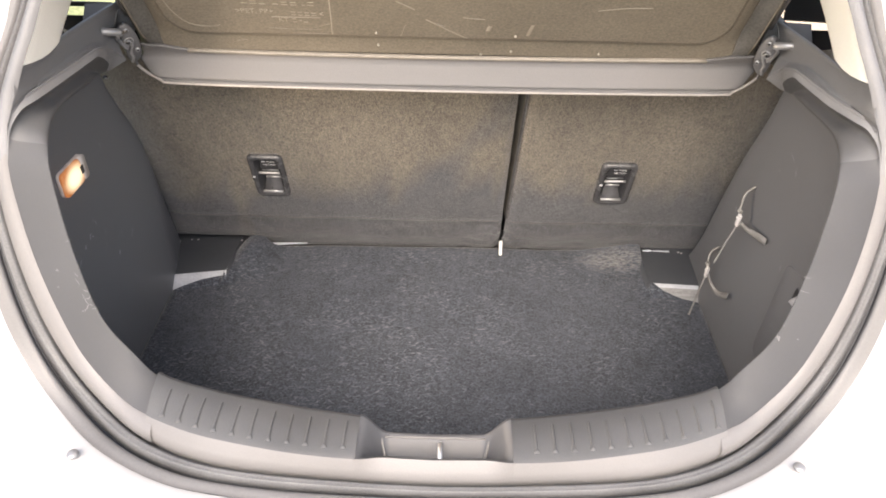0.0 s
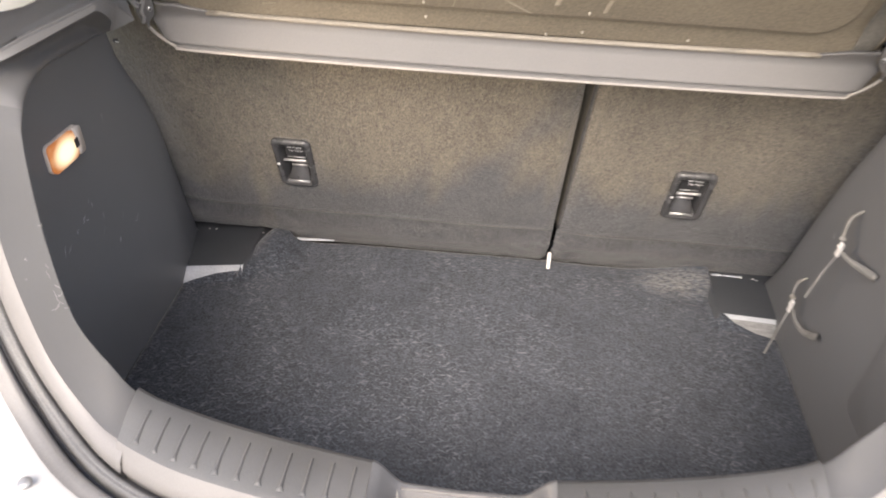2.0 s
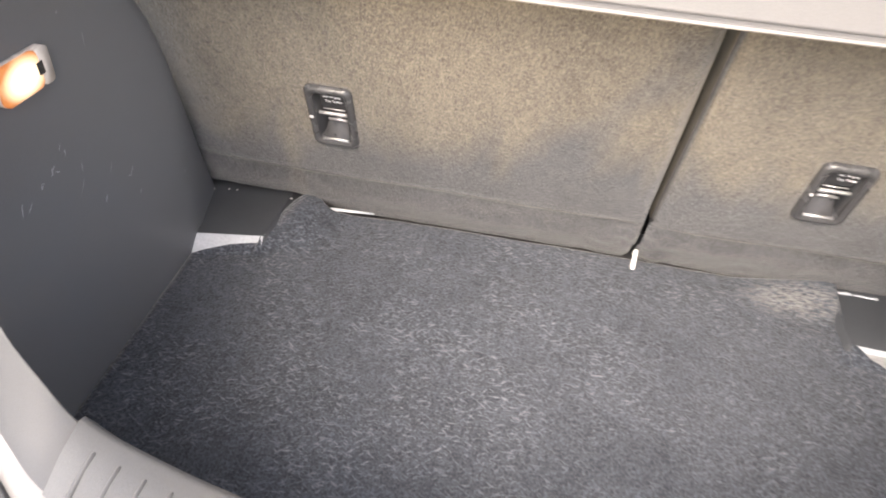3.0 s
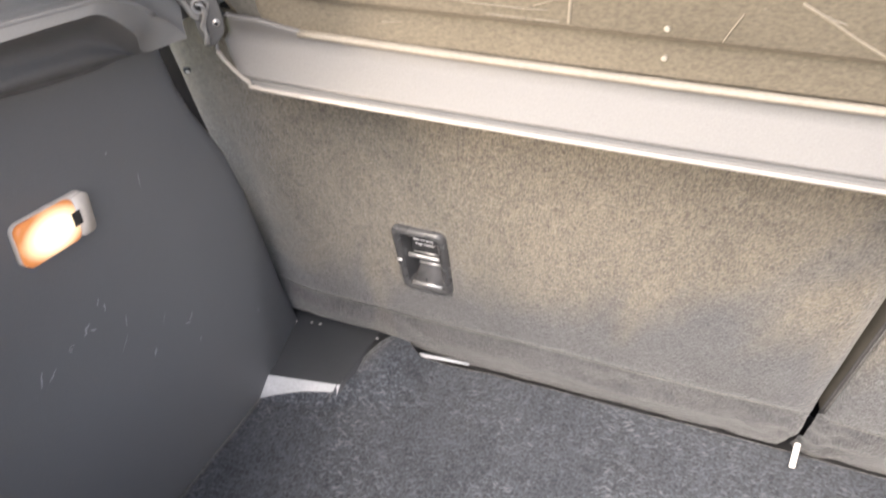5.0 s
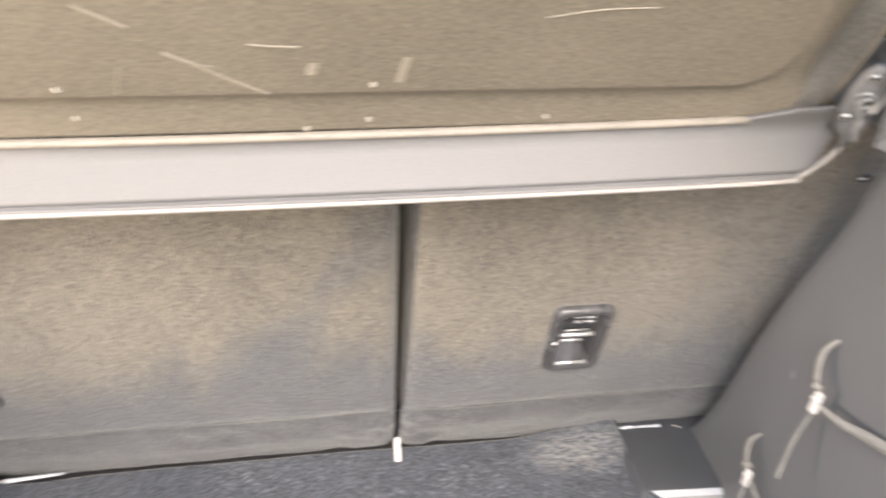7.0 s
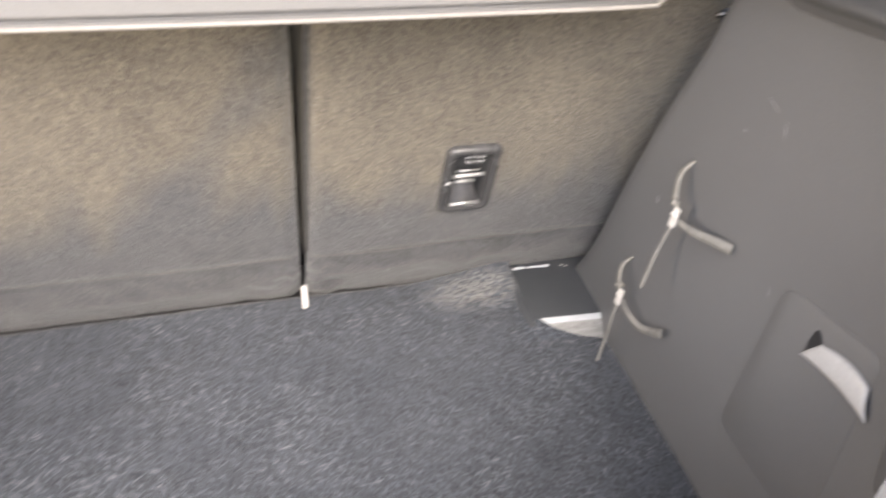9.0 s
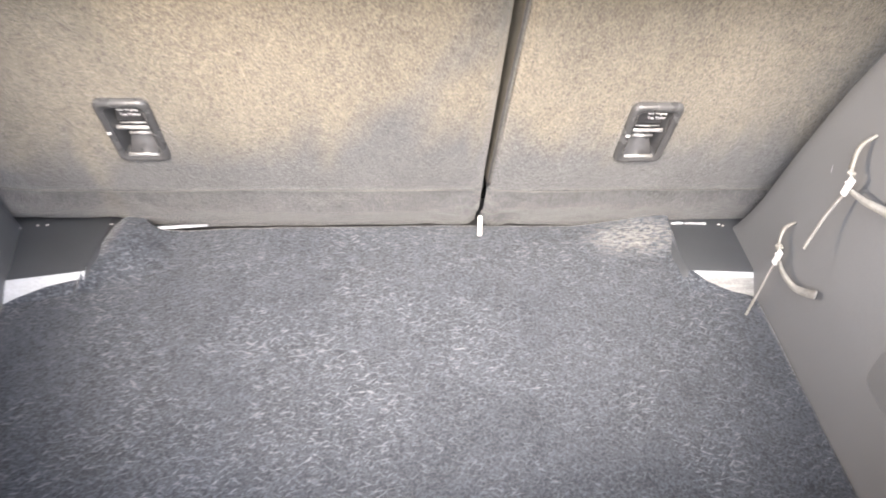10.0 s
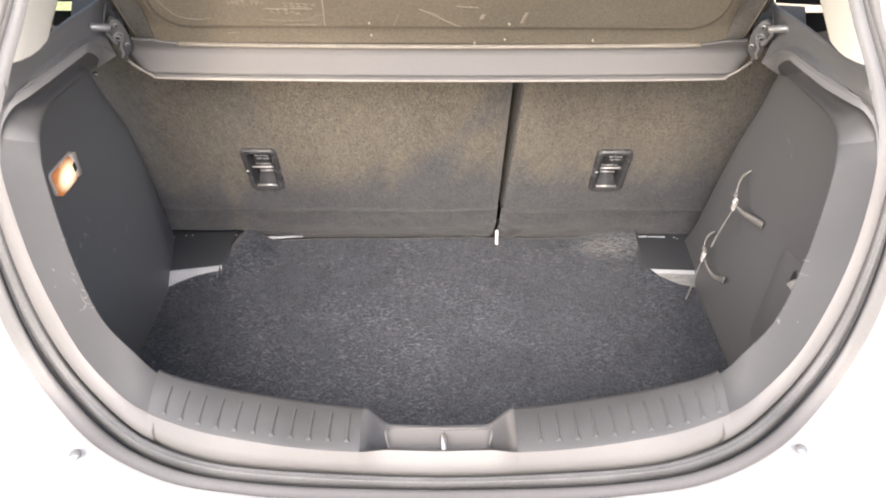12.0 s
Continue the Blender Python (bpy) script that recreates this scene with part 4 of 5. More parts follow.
# ---- seat backs ----
def seat_back(x0, x1, label, ax, az):
    root = thing("rear_seat", ((x0 + x1) / 2, 1.75, 0.55), label, "seat back", "folding seat backs")
    us = np.linspace(0, 1, 70)
    us = np.array(sorted([u for u in us if abs(x0 + u * (x1 - x0) - ax) > 0.030] + [(ax + d - x0) / (x1 - x0) for d in (-0.027, -0.024, -0.022, 0.0, 0.022, 0.024, 0.027)]))
    left = lambda z: x0 + (0.0125 * (z - 0.6) / 0.4 if x0 > 0 else 0.0)
    right = lambda z: x1 + (0.004 * (z - 0.6) / 0.4 if x0 < 0 else 0.0)
    zs = np.concatenate([np.linspace(0.590, 0.688, 22), np.linspace(0.692, 1.10, 40)])
    zs = np.array(sorted([z for z in zs if abs(z - az) > 0.050] + [az + d for d in (-0.048, -0.045, -0.043, -0.02, 0.0, 0.02, 0.043, 0.045, 0.048)]))

    def face(x, z):
        side = min(x - left(z), right(z) - x)
        r = max(0.0, 1 - side / 0.014)
        outer = max(0.0, 1 - (x - left(z) if x0 < 0 else right(z) - x) / (0.130 if x0 < 0 else 0.105))
        y = seat_y(z) + 0.012 * r * r + (0.040 if x0 < 0 else 0.034) * outer * outer * max(0.0, min(1.0, (z - 0.60) / 0.14)) + 0.0026 * noise.noise((x * 5, z * 5, 2.2)) + 0.0014 * noise.noise((x * 15, z * 15, 7.2))
        if abs(x - ax) < 0.0255 and abs(z - az) < 0.0455:
            y += 0.045
        if z < 0.69:
            f = (0.69 - z) / 0.09
            under_ = max(0.0, (0.634 - z) / 0.040)
            y += 0.004 - 0.0085 * math.sin(math.pi * min(1, f)) + 0.0042 * noise.noise((x * 11, z * 28, 5.0)) + 0.0018 * noise.noise((x * 40, z * 45, 3.0)) + (0.003 + 0.024 * max(0.0, min(1.0, (-x - 0.395) / 0.03))) * under_ * under_
        gap = math.exp(-((x - 0.116) / 0.055) ** 2) * max(0.0, min(1.0, (0.72 - z) / 0.05))
        y += gap * 0.013 * noise.noise((x * 38, z * 42, 9.0))
        return y

    panel = loft([[Vector((left(z) + u * (right(z) - left(z)), face(left(z) + u * (right(z) - left(z)), z), z)) for z in zs] for u in us])
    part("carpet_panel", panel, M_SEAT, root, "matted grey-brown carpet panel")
    hem = tube([Vector((x, face(x, 0.693) - 0.0004, 0.691 + 0.003 * noise.noise((x * 7, 0, 0)))) for x in np.linspace(x0 + 0.012, x1 - 0.012, 50)], 0.0005, 6)
    part("seam", hem, M_HEM, root, "pale stitched hem line")
    bm = bmesh.new()
    for x in (x0 + 0.004, x1 - 0.004):
        box(bm, (x, 1.80, 0.82), (0.006, 0.10, 0.30), pose(0, 0, 0, 16, 0, 0))
    # unseen backing, widened and made black to block light through the gaps
    back = loft([[Vector((x, seat_y(z) + 0.09, z)) for z in (0.56, 0.8, 1.10)] for x in (-0.74 if x0 < 0 else x0, 0.74 if x0 > 0 else x1)])
    part("gap_backing", join(back, bm), M_BACKING, root, "black backing added behind the panel to block the gaps")
    return root


seat_wide = seat_back(-0.605, 0.1135, "wide grey-brown carpeted rear seat back, standing upright", -0.3245, 0.812)
seat_narrow = seat_back(0.1190, 0.615, "narrow grey-brown carpeted rear seat back, standing upright", 0.3125, 0.8105)


# ---- tether anchor covers in the seat backs ----
def tether_anchor(x, z, tag_text, side):
    lean = math.atan(0.285)
    y = seat_y(z) - 0.001
    root = thing("tether_anchor", (x, y, z), "black plastic tether anchor recess set into the seat back", "anchor cover", "tether anchors")
    m = Matrix.Translation((x, y, z)) @ Matrix.Rotation(radians(90) + lean, 4, "X")
    w, h = 0.0645, 0.109
    o = [(u, v - 0.001) for u, v in rounded(0.0440, 0.086, 0.007)]
    rim = plate([(rounded(w, h, 0.011), -0.003), (rounded(w, h, 0.011), 0.002), (rounded(w - 0.003, h - 0.003, 0.0105), 0.0050), (rounded(w - 0.008, h - 0.008, 0.0095), 0.0072), (rounded(w - 0.013, h - 0.013, 0.008), 0.0068),
                 ([(u * 1.06, v * 1.04) for u, v in o], 0.0050), (o, 0.0040)], m, False, False)
    part("bezel", rim, M_BEZEL, root)
    # a deep cup with a slanting left wall
    low = [(u * 0.66 + 0.002 * side, v * 0.90) for u, v in rounded(0.040, 0.084, 0.005)]
    cup = loft([[m @ Vector((u, v, 0.004)) for u, v in o], [m @ Vector((u * 0.98 + 0.0005, v * 0.985, 0.000)) for u, v in o], [m @ Vector((u, v, -0.026)) for u, v in low]], closed=True)
    cup.verts.ensure_lookup_table()
    k = len(o)
    cup.faces.new([cup.verts[len(cup.verts) - k + i] for i in range(k)])
    part("cup", cup, M_CUP, root, smooth=False)
    turn_m = m.to_3x3().to_4x4()
    ramp = loft([[m @ Vector((u, v, d)) for u, v, d in ((-0.0125 + 0.0025 * side, -0.008, -0.016), (-0.013 + 0.0025 * side, -0.018, -0.012), (-0.018 + 0.002 * side, -0.041, 0.002))], [m @ Vector((u, v, d)) for u, v, d in ((0.0125 + 0.0025 * side, -0.008, -0.016), (0.013 + 0.0025 * side, -0.018, -0.012), (0.018 + 0.002 * side, -0.041, 0.002))]])
    part("cup_floor", thick(ramp, 0.001), M_RAMP, root, "smooth grey cup floor")
    part("anchor_bar", tube([m @ Vector((u, 0.002, -0.003)) for u in (-0.0195, -0.008, 0.002, 0.012, 0.0195)], 0.0027, 10), M_ANCHOR, root, "grey steel anchor bar")
    part("rail", tube([m @ Vector((u + 0.003 * side, 0.0115, -0.002)) for u in (-0.0145, 0.002, 0.0155)], 0.0010, 8), M_ANCHOR, root)
    part("step", tube([m @ Vector((u + 0.004 * side, -0.0090, -0.004)) for u in (-0.0120, 0.002, 0.0145)], 0.0019, 8), M_ANCHOR, root)
    part("lower_lip", tube([m @ Vector((u, -0.0425, 0.0030)) for u in (-0.0185, 0.0, 0.0185)], 0.0026, 8), M_ANCHOR, root)
    flap = bmesh.new()
    box(flap, m @ Vector((0.003 * side, 0.0285, -0.005)), (0.033, 0.027, 0.003), turn_m @ pose(0, 0, 0, -10, 0, 0))
    part("flap", flap, M_BLACK, root, bevel=0.001)
    notch = bmesh.new()
    box(notch, m @ Vector((-0.0265, 0.003, 0.0072)), (0.005, 0.0012, 0.0006), turn_m)
    box(notch, m @ Vector((-0.0265, 0.0005, 0.0072)), (0.005, 0.0012, 0.0006), turn_m)
    part("index_mark", notch, M_PRINT, root, smooth=False)
    curve = bpy.data.curves.new("print", "FONT")
    curve.body, curve.size, curve.align_x, curve.align_y, curve.extrude = tag_text, 0.0050, "CENTER", "CENTER", 0.0001
    tmp = bpy.data.objects.new("print", curve)
    scene.collection.objects.link(tmp)
    bpy.context.view_layer.update()
    me = bpy.data.meshes.new_from_object(tmp.evaluated_get(bpy.context.evaluated_depsgraph_get()))
    bpy.data.objects.remove(tmp)
    lettering = bmesh.new()
    lettering.from_mesh(me)
    lettering.transform(m @ Matrix.Translation((0.0045, 0.0265, -0.0015)) @ pose(0, 0, 0, -10, 0, 0))
    for u, v, ww, hh in ((-0.002, 0.0345, 0.007, 0.0011), (0.006, 0.0350, 0.005, 0.0011), (0.0135, 0.0345, 0.006, 0.0011), (0.0105, 0.0335, 0.0011, 0.003), (0.017, 0.0335, 0.0011, 0.003)):
        box(lettering, m @ Vector((u - 0.003, v, -0.0010)), (ww, hh, 0.0006), turn_m)
    part("print", lettering, M_PRINT, root, "small white print and symbol", smooth=False)
    return root


tether_anchor(-0.3245, 0.812, "Top Tether", 1)
tether_anchor(0.3125, 0.8105, "Top Tether", -1)

# pale plastic tab at the foot of the gap between the seats
bm = bmesh.new()
box(bm, (0.1165, 1.7436, 0.6177), (0.0070, 0.004, 0.031), pose(0, 0, 0, -29, 0, 0))
tagged(finish("seat_tab", bm, M_WHITE, bevel=0.002), "small white plastic tab between the seat backs", "tab")
gap_trim = thing("seat_trim", (0.12, 1.68, 0.9), "brown seat side and dark piping in the gap between seat backs", "seat trim")
seam_x = lambda z: 0.1190 + 0.0125 * (z - 0.6) / 0.4
zs = np.linspace(0.700, 1.09, 26)
rows = []
for f in np.linspace(0, 1, 9):
    r = []
    for z in zs:
        wide = seam_x(z) - 0.0025 - 0.1165
        r.append(Vector((0.1165 + wide * (0.34 + 0.66 * f), seat_y(z) + 0.007 + 0.048 * (1 - f) ** 1.15, z)))
    rows.append(r)
part("side_fabric", loft(rows), M_GAP, gap_trim, "plain brown fabric of the seat side")
part("piping", tube([(seam_x(z) - 0.0012, seat_y(z) + 0.0055, z) for z in np.linspace(0.697, 1.09, 30)], 0.0019, 8), M_PIPING, gap_trim, "dark braided piping")
part("piping", tube([(seam_x(z) + 0.0016, seat_y(z) + 0.0046, z) for z in np.linspace(0.697, 1.09, 30)], 0.0013, 8), M_CORD, gap_trim, "grey braided cord")

# ---- parcel shelf, swung up on its hinge pins ----
shelf = thing("parcel_shelf", (0, 1.56, 1.06), "brown-grey moulded parcel shelf swung up on hinge pins", "parcel shelf")
SL = 0.55                    # how far the raised shelf leans towards the tailgate


def shelf_half(z):
    """Half the width of the shelf at a height."""
    pts = ((1.0, 0.414), (1.0605, 0.415), (1.070, 0.440), (1.078, 0.4525), (1.086, 0.450), (1.105, 0.437), (2.0, 0.437))
    for (a, va), (b, vb) in zip(pts, pts[1:]):
        if z <= b:
            return va + (vb - va) * (z - a) / (b - a)


def sag(x):
    """The lip hangs a little lower in the middle."""
    return 0.0012 - 0.0040 * max(0.0, 1 - (x / 0.42) ** 2)


def shelf_row(y, z, lift=0.0):
    h = shelf_half(z)
    out = []
    for x in np.concatenate([np.linspace(-h, -h + 0.03, 9), np.linspace(-h + 0.05, h - 0.05, 41), np.linspace(h - 0.03, h, 9)]):
        e = max(0.0, 1 - (h - abs(x)) / 0.016)
        k = max(0.0, min(1.0, (abs(x) - 0.380) / 0.022))
        k = k * k * (3 - 2 * k)
        out.append(Vector((x, y + 0.003 * e * e - 0.9 * lift * k, z + lift * k + sag(x))))
    return out


lip_rows = [shelf_row(*r) for r in ((1.575, 1.0565), (1.566, 1.0565), (1.5625, 1.0583), (1.5622, 1.0605), (1.5640, 1.0616), (1.5672, 1.0622), (1.5672, 1.0632), (1.5650, 1.0640), (1.5665, 1.0665), (1.5825, 1.0860), (1.5850, 1.0920), (1.5846, 1.0955, 0.004), (1.5836, 1.0990, 0.006), (1.5826, 1.1010, 0.008), (1.5832, 1.1020, 0.008), (1.5880, 1.1022, 0.008), (1.5915, 1.1012, 0.006), (1.5940, 1.0985, 0.004))]
part("front_lip", thick(loft(lip_rows), 0.003), M_LIP, shelf, "pale worn front lip")
bead = [(-0.4525, 1.577, 1.0785), (-0.447, 1.575, 1.0745), (-0.440, 1.572, 1.0700), (-0.4175, 1.5665, 1.0595), (-0.40, 1.563, 1.0575), (-0.2, 1.563, 1.0575), (0.0, 1.563, 1.0575)]
bead = spline(bead + [(-x, y, z) for x, y, z in reversed(bead[:-1])], 90)
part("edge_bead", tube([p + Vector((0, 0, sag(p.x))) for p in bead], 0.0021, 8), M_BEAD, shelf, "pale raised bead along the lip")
# the highlight on this rounding is put into its cream colour
part("upper_bead", tube([(x, 1.5852, 1.1000 + sag(x)) for x in np.linspace(-0.376, 0.376, 40)], 0.0040, 14, 0.8), M_ROUND, shelf, "rounding along the top of the lip, its soft highlight painted cream")
for s in (-1, 1):
    rim = spline([(s * x, y, z) for x, y, z in ((0.436, 1.579, 1.111), (0.446, 1.5815, 1.1075), (0.4515, 1.580, 1.098), (0.4530, 1.578, 1.088), (0.4520, 1.5765, 1.0795))], 20)
    part("end_rim", tube(rim, 0.0019, 8), M_LIP, shelf, "pale rounded end of the lip")


def under(x, z):
    """The underside: a border strip, then a round-cornered panel that stands proud of it."""
    y = 1.5880 - 0.43 * (min(z, 1.134) - 1.099) - SL * max(0.0, z - 1.134)
    r = 0.040
    qx, qz = abs(x) - (0.388 - r), (1.1325 - 0.002 * max(0.0, x + 0.2) / 0.5 + r) - z
    d = math.hypot(max(qx, 0), max(qz, 0)) + min(max(qx, qz), 0) - r
    f = max(0.0, min(1.0, 0.5 - d / 0.004))
    y += 0.007 * math.exp(-((abs(x) - 0.410) / 0.010) ** 2) * max(0.0, min(1.0, (z - 1.118) / 0.03)) + 1.1 * max(0.0, abs(x) - 0.432) - 0.006 * max(0.0, min(1.0, (z - 1.112) / 0.02)) * math.exp(-((abs(x) - 0.432) / 0.008) ** 2)
    return y - 0.0055 * f * f * (3 - 2 * f)


rows = []
xcol = np.concatenate([np.linspace(-0.452, -0.398, 22), np.linspace(-0.396, -0.33, 34), np.linspace(-0.31, 0.31, 25), np.linspace(0.33, 0.396, 34), np.linspace(0.398, 0.452, 22)])
for z in np.concatenate([np.linspace(1.099, 1.130, 10), np.linspace(1.132, 1.19, 34), np.linspace(1.20, 1.52, 16)]):
    rows.append([Vector((x, under(x, z), z)) for x in xcol])
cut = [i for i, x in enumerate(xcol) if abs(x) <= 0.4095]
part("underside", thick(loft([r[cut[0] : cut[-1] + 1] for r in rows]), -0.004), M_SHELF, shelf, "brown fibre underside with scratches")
# the end borders are a darker grey than the underside
part("end_border", thick(loft([r[: cut[0] + 1] for r in rows]), -0.004), M_BORDER, shelf, "dark grey border at the end of the shelf")
part("end_border", thick(loft([r[cut[-1] :] for r in rows]), -0.004), M_BORDER, shelf, "dark grey border at the end of the shelf")


def on_panel(x, z, out=0.0006):
    return Vector((x, under(x, z) - out, z))


def scratch(points, width):
    P = spline([(x, 0, z) for x, z in points], 14)
    bm = loft([[on_panel(p.x, p.z - width / 2, 0.0004), on_panel(p.x, p.z, 0.0010), on_panel(p.x, p.z + width / 2, 0.0004)] for p in P])
    part("scratch", bm, M_MARK, shelf)


def scratch_up(points, width):
    P = spline([(x, 0, z) for x, z in points], 14)
    bm = loft([[on_panel(p.x - width / 2, p.z, 0.0004), on_panel(p.x, p.z, 0.0010), on_panel(p.x + width / 2, p.z, 0.0004)] for p in P])
    part("scratch", bm, M_MARK, shelf)


scratch_up(((-0.378, 1.235), (-0.376, 1.20), (-0.372, 1.1762), (-0.362, 1.157)), 0.0014)
scratch(((-0.362, 1.157), (-0.352, 1.1500), (-0.335, 1.1470), (-0.318, 1.1472), (-0.312, 1.1505)), 0.0012)
scratch_up(((-0.153, 1.25), (-0.154, 1.20), (-0.156, 1.17), (-0.159, 1.1365)), 0.0022)
scratch(((-0.067, 1.196), (-0.056, 1.190), (-0.042, 1.182)), 0.0022)
scratch(((-0.028, 1.1657), (-0.012, 1.157), (0.006, 1.146), (0.030, 1.1330)), 0.0024)
scratch(((-0.024, 1.1635), (-0.010, 1.1575), (-0.002, 1.155)), 0.0010)
scratch(((0.022, 1.1705), (0.034, 1.1690), (0.052, 1.1680)), 0.0018)
scratch_up(((0.118, 1.160), (0.116, 1.153), (0.113, 1.141)), 0.0050)
scratch_up(((0.060, 1.157), (0.0585, 1.153), (0.057, 1.148)), 0.0060)
scratch_up(((-0.056, 1.1557), (-0.060, 1.146), (-0.064, 1.1350)), 0.0010)
scratch(((-0.300, 1.1195), (-0.292, 1.1203), (-0.283, 1.1213)), 0.0009)
scratch(((-0.245, 1.146), (-0.200, 1.1445), (-0.172, 1.145)), 0.0006)
scratch(((-0.182, 1.147), (-0.170, 1.152), (-0.158, 1.156)), 0.0006)
scratch(((0.20, 1.186), (0.235, 1.191), (0.27, 1.192)), 0.0010)
scratch(((-0.215, 1.1375), (-0.19, 1.1372), (-0.165, 1.1370)), 0.0006)

# raised moulding marks: legible signs as letters, the rest as plain bars
slope = math.atan(SL)


def moulded(body, x, z, size):
    curve = bpy.data.curves.new("moulded_text", "FONT")
    curve.body, curve.size, curve.align_x, curve.align_y, curve.extrude, curve.offset = body, size, "LEFT", "CENTER", 0.0003, -0.0002
    tmp = bpy.data.objects.new("moulded_text", curve)
    scene.collection.objects.link(tmp)
    bpy.context.view_layer.update()
    me = bpy.data.meshes.new_from_object(tmp.evaluated_get(bpy.context.evaluated_depsgraph_get()))
    bpy.data.objects.remove(tmp)
    bm = bmesh.new()
    bm.from_mesh(me)
    bm.transform(Matrix.Translation(on_panel(x, z, 0.0004)) @ Matrix.Rotation(radians(90) + slope, 4, "X"))
    return bm


part("moulded_text", moulded(">PET, PP+", -0.284, 1.1745, 0.0120), M_MARK, shelf, "raised material code", smooth=False)
part("moulded_text", moulded("<", -0.172, 1.1715, 0.0125), M_MARK, shelf, "raised material code", smooth=False)
part("moulded_text", moulded("KT", -0.229, 1.1605, 0.0115), M_MARK, shelf, "raised mould code", smooth=False)
bars = bmesh.new()
turn_s = Matrix.Rotation(slope, 4, "X")
for x, z, w in ((-0.206, 1.1745, 0.006), (-0.197, 1.1740, 0.006), (-0.188, 1.1735, 0.006), (-0.179, 1.173, 0.006), (-0.206, 1.1695, 0.006), (-0.197, 1.1692, 0.006), (-0.188, 1.1690, 0.006), (-0.179, 1.1687, 0.006),
                (-0.207, 1.1625, 0.005), (-0.199, 1.160, 0.004), (-0.192, 1.1575, 0.006), (-0.207, 1.1578, 0.005),
                (-0.268, 1.188, 0.008), (-0.256, 1.1875, 0.008), (-0.244, 1.187, 0.009), (-0.227, 1.187, 0.008), (-0.215, 1.1865, 0.008), (-0.203, 1.186, 0.008), (-0.190, 1.186, 0.003), (-0.180, 1.1865, 0.008),
                (-0.256, 1.1915, 0.008), (-0.215, 1.1905, 0.008), (-0.203, 1.190, 0.008), (-0.180, 1.1905, 0.008), (-0.266, 1.198, 0.007), (-0.254, 1.198, 0.006), (-0.244, 1.1975, 0.006)):
    box(bars, on_panel(x, z, 0.0006), (w, 0.0006, 0.0010), turn_s)
for x, z, w in ((-0.204, 1.1655, 0.066), (-0.204, 1.2005, 0.062)):
    box(bars, on_panel(x, z, 0.0006), (w, 0.0006, 0.0012), turn_s)
part("moulded_mark", bars, M_MARK, shelf, "worn raised marks", smooth=False)
top = loft([[Vector((x, 1.626 - SL * (z - 1.10), z)) for x in (-0.454, 0.454)] for z in (1.10, 1.52)])
part("top_face", top, M_BLACK, shelf, "dark upper face")
for s in (-1, 1):
    part("side_edge", tube([(s * 0.4535, under(0.4535, z) + 0.001, z) for z in np.linspace(1.150, 1.52, 24)], 0.0034, 8, 1.3), M_LIP, shelf, "grey worn outer edge")
    part("side_ridge", tube([(s * 0.4315, under(0.4315, z) + 0.0005, z) for z in np.linspace(1.112, 1.52, 24)], 0.0016, 8), M_SHELF, shelf)
    # hinge bracket on the end of the border strip
    v = Vector((-s * 0.0015, -0.024, 0.072)).normalized()
    u = Vector((-s * 0.026, 0.022, -0.005))
    u = (u - v * u.dot(v)).normalized()
    w = u.cross(v) if s < 0 else v.cross(u)
    mb = Matrix.Translation((s * 0.450, 1.5655, 1.115)) @ Matrix((u, v, w)).transposed().to_4x4()
    shape = [(0.0037, 0.0352), (-0.0043, 0.0314), (-0.0080, 0.0175), (-0.0080, 0.0003), (-0.0095, -0.0129), (-0.0075, -0.0259), (-0.0042, -0.0306), (0.0058, -0.0252), (0.0118, -0.0159), (0.0142, 0.005), (0.0134, 0.0176), (0.0098, 0.0303)]
    shape = [(p.x, p.y) for p in spline([(p, q, 0) for p, q in shape + shape[:1]], 49)[:-1]]
    inner = [(0.001 + (p - 0.001) * 0.88, 0.002 + (q - 0.002) * 0.95) for p, q in shape]
    hinge = part("hinge_bracket", plate([(shape, -0.005), (shape, 0.0012), (inner, 0.0028)], mb), M_BRACKET, shelf, "grey plastic hinge bracket")
    base, tip = Vector((s * 0.4690, 1.5345, 1.1460)), Vector((s * 0.4435, 1.5395, 1.1430))
    along = (tip - base).normalized()
    part("hinge_pin", tube([base - along * 0.006, base, tip - along * 0.001], 0.0052, 18), M_PIN, hinge, "bright satin hinge pin")
    part("pin_end", tube([tip - along * 0.0012, tip, tip + along * 0.0003], 0.0046, 18), M_PIN, hinge)
    part("pin_hollow", tube([tip, tip + along * 0.0006], 0.0022, 12), M_BLACK, hinge, "dark hollow in the end of the pin")
    part("flange", tube([base + along * f for f in (0.0015, 0.0035)], 0.0066, 18), M_PIN, hinge)
    e1 = along.cross(Vector((0, 0, 1))).normalized()
    e2 = along.cross(e1)
    part("collar_ring", tube([base + along * 0.0010 + (e1 * math.cos(a) + e2 * math.sin(a)) * 0.0110 for a in np.linspace(0, 2 * math.pi, 33)], 0.0006, 6), M_BEZEL, hinge, "round collar moulded on the trim")
    for p, q in ((0.0029, 0.0262), (0.0070, -0.0095)):
        head = tube([mb @ Vector((p, q, 0.002)), mb @ Vector((p, q, 0.0044)), mb @ Vector((p, q, 0.0048))], 0.0031, 14)
        part("screw", head, M_ANCHOR, hinge, "bright star-headed screw")
        star = bmesh.new()
        for a in range(3):
            turn_r = mb.to_3x3().to_4x4() @ Matrix.Rotation(radians(60 * a + 15), 4, "Z")
            box(star, mb @ Vector((p, q, 0.0049)), (0.0034, 0.0009, 0.0006), turn_r)
        part("screw_star", star, M_BLACK, hinge, smooth=False)
    eye = Vector((0.0005, 0.0074, 0.0030))
    around = np.linspace(0, 2 * math.pi, 25)
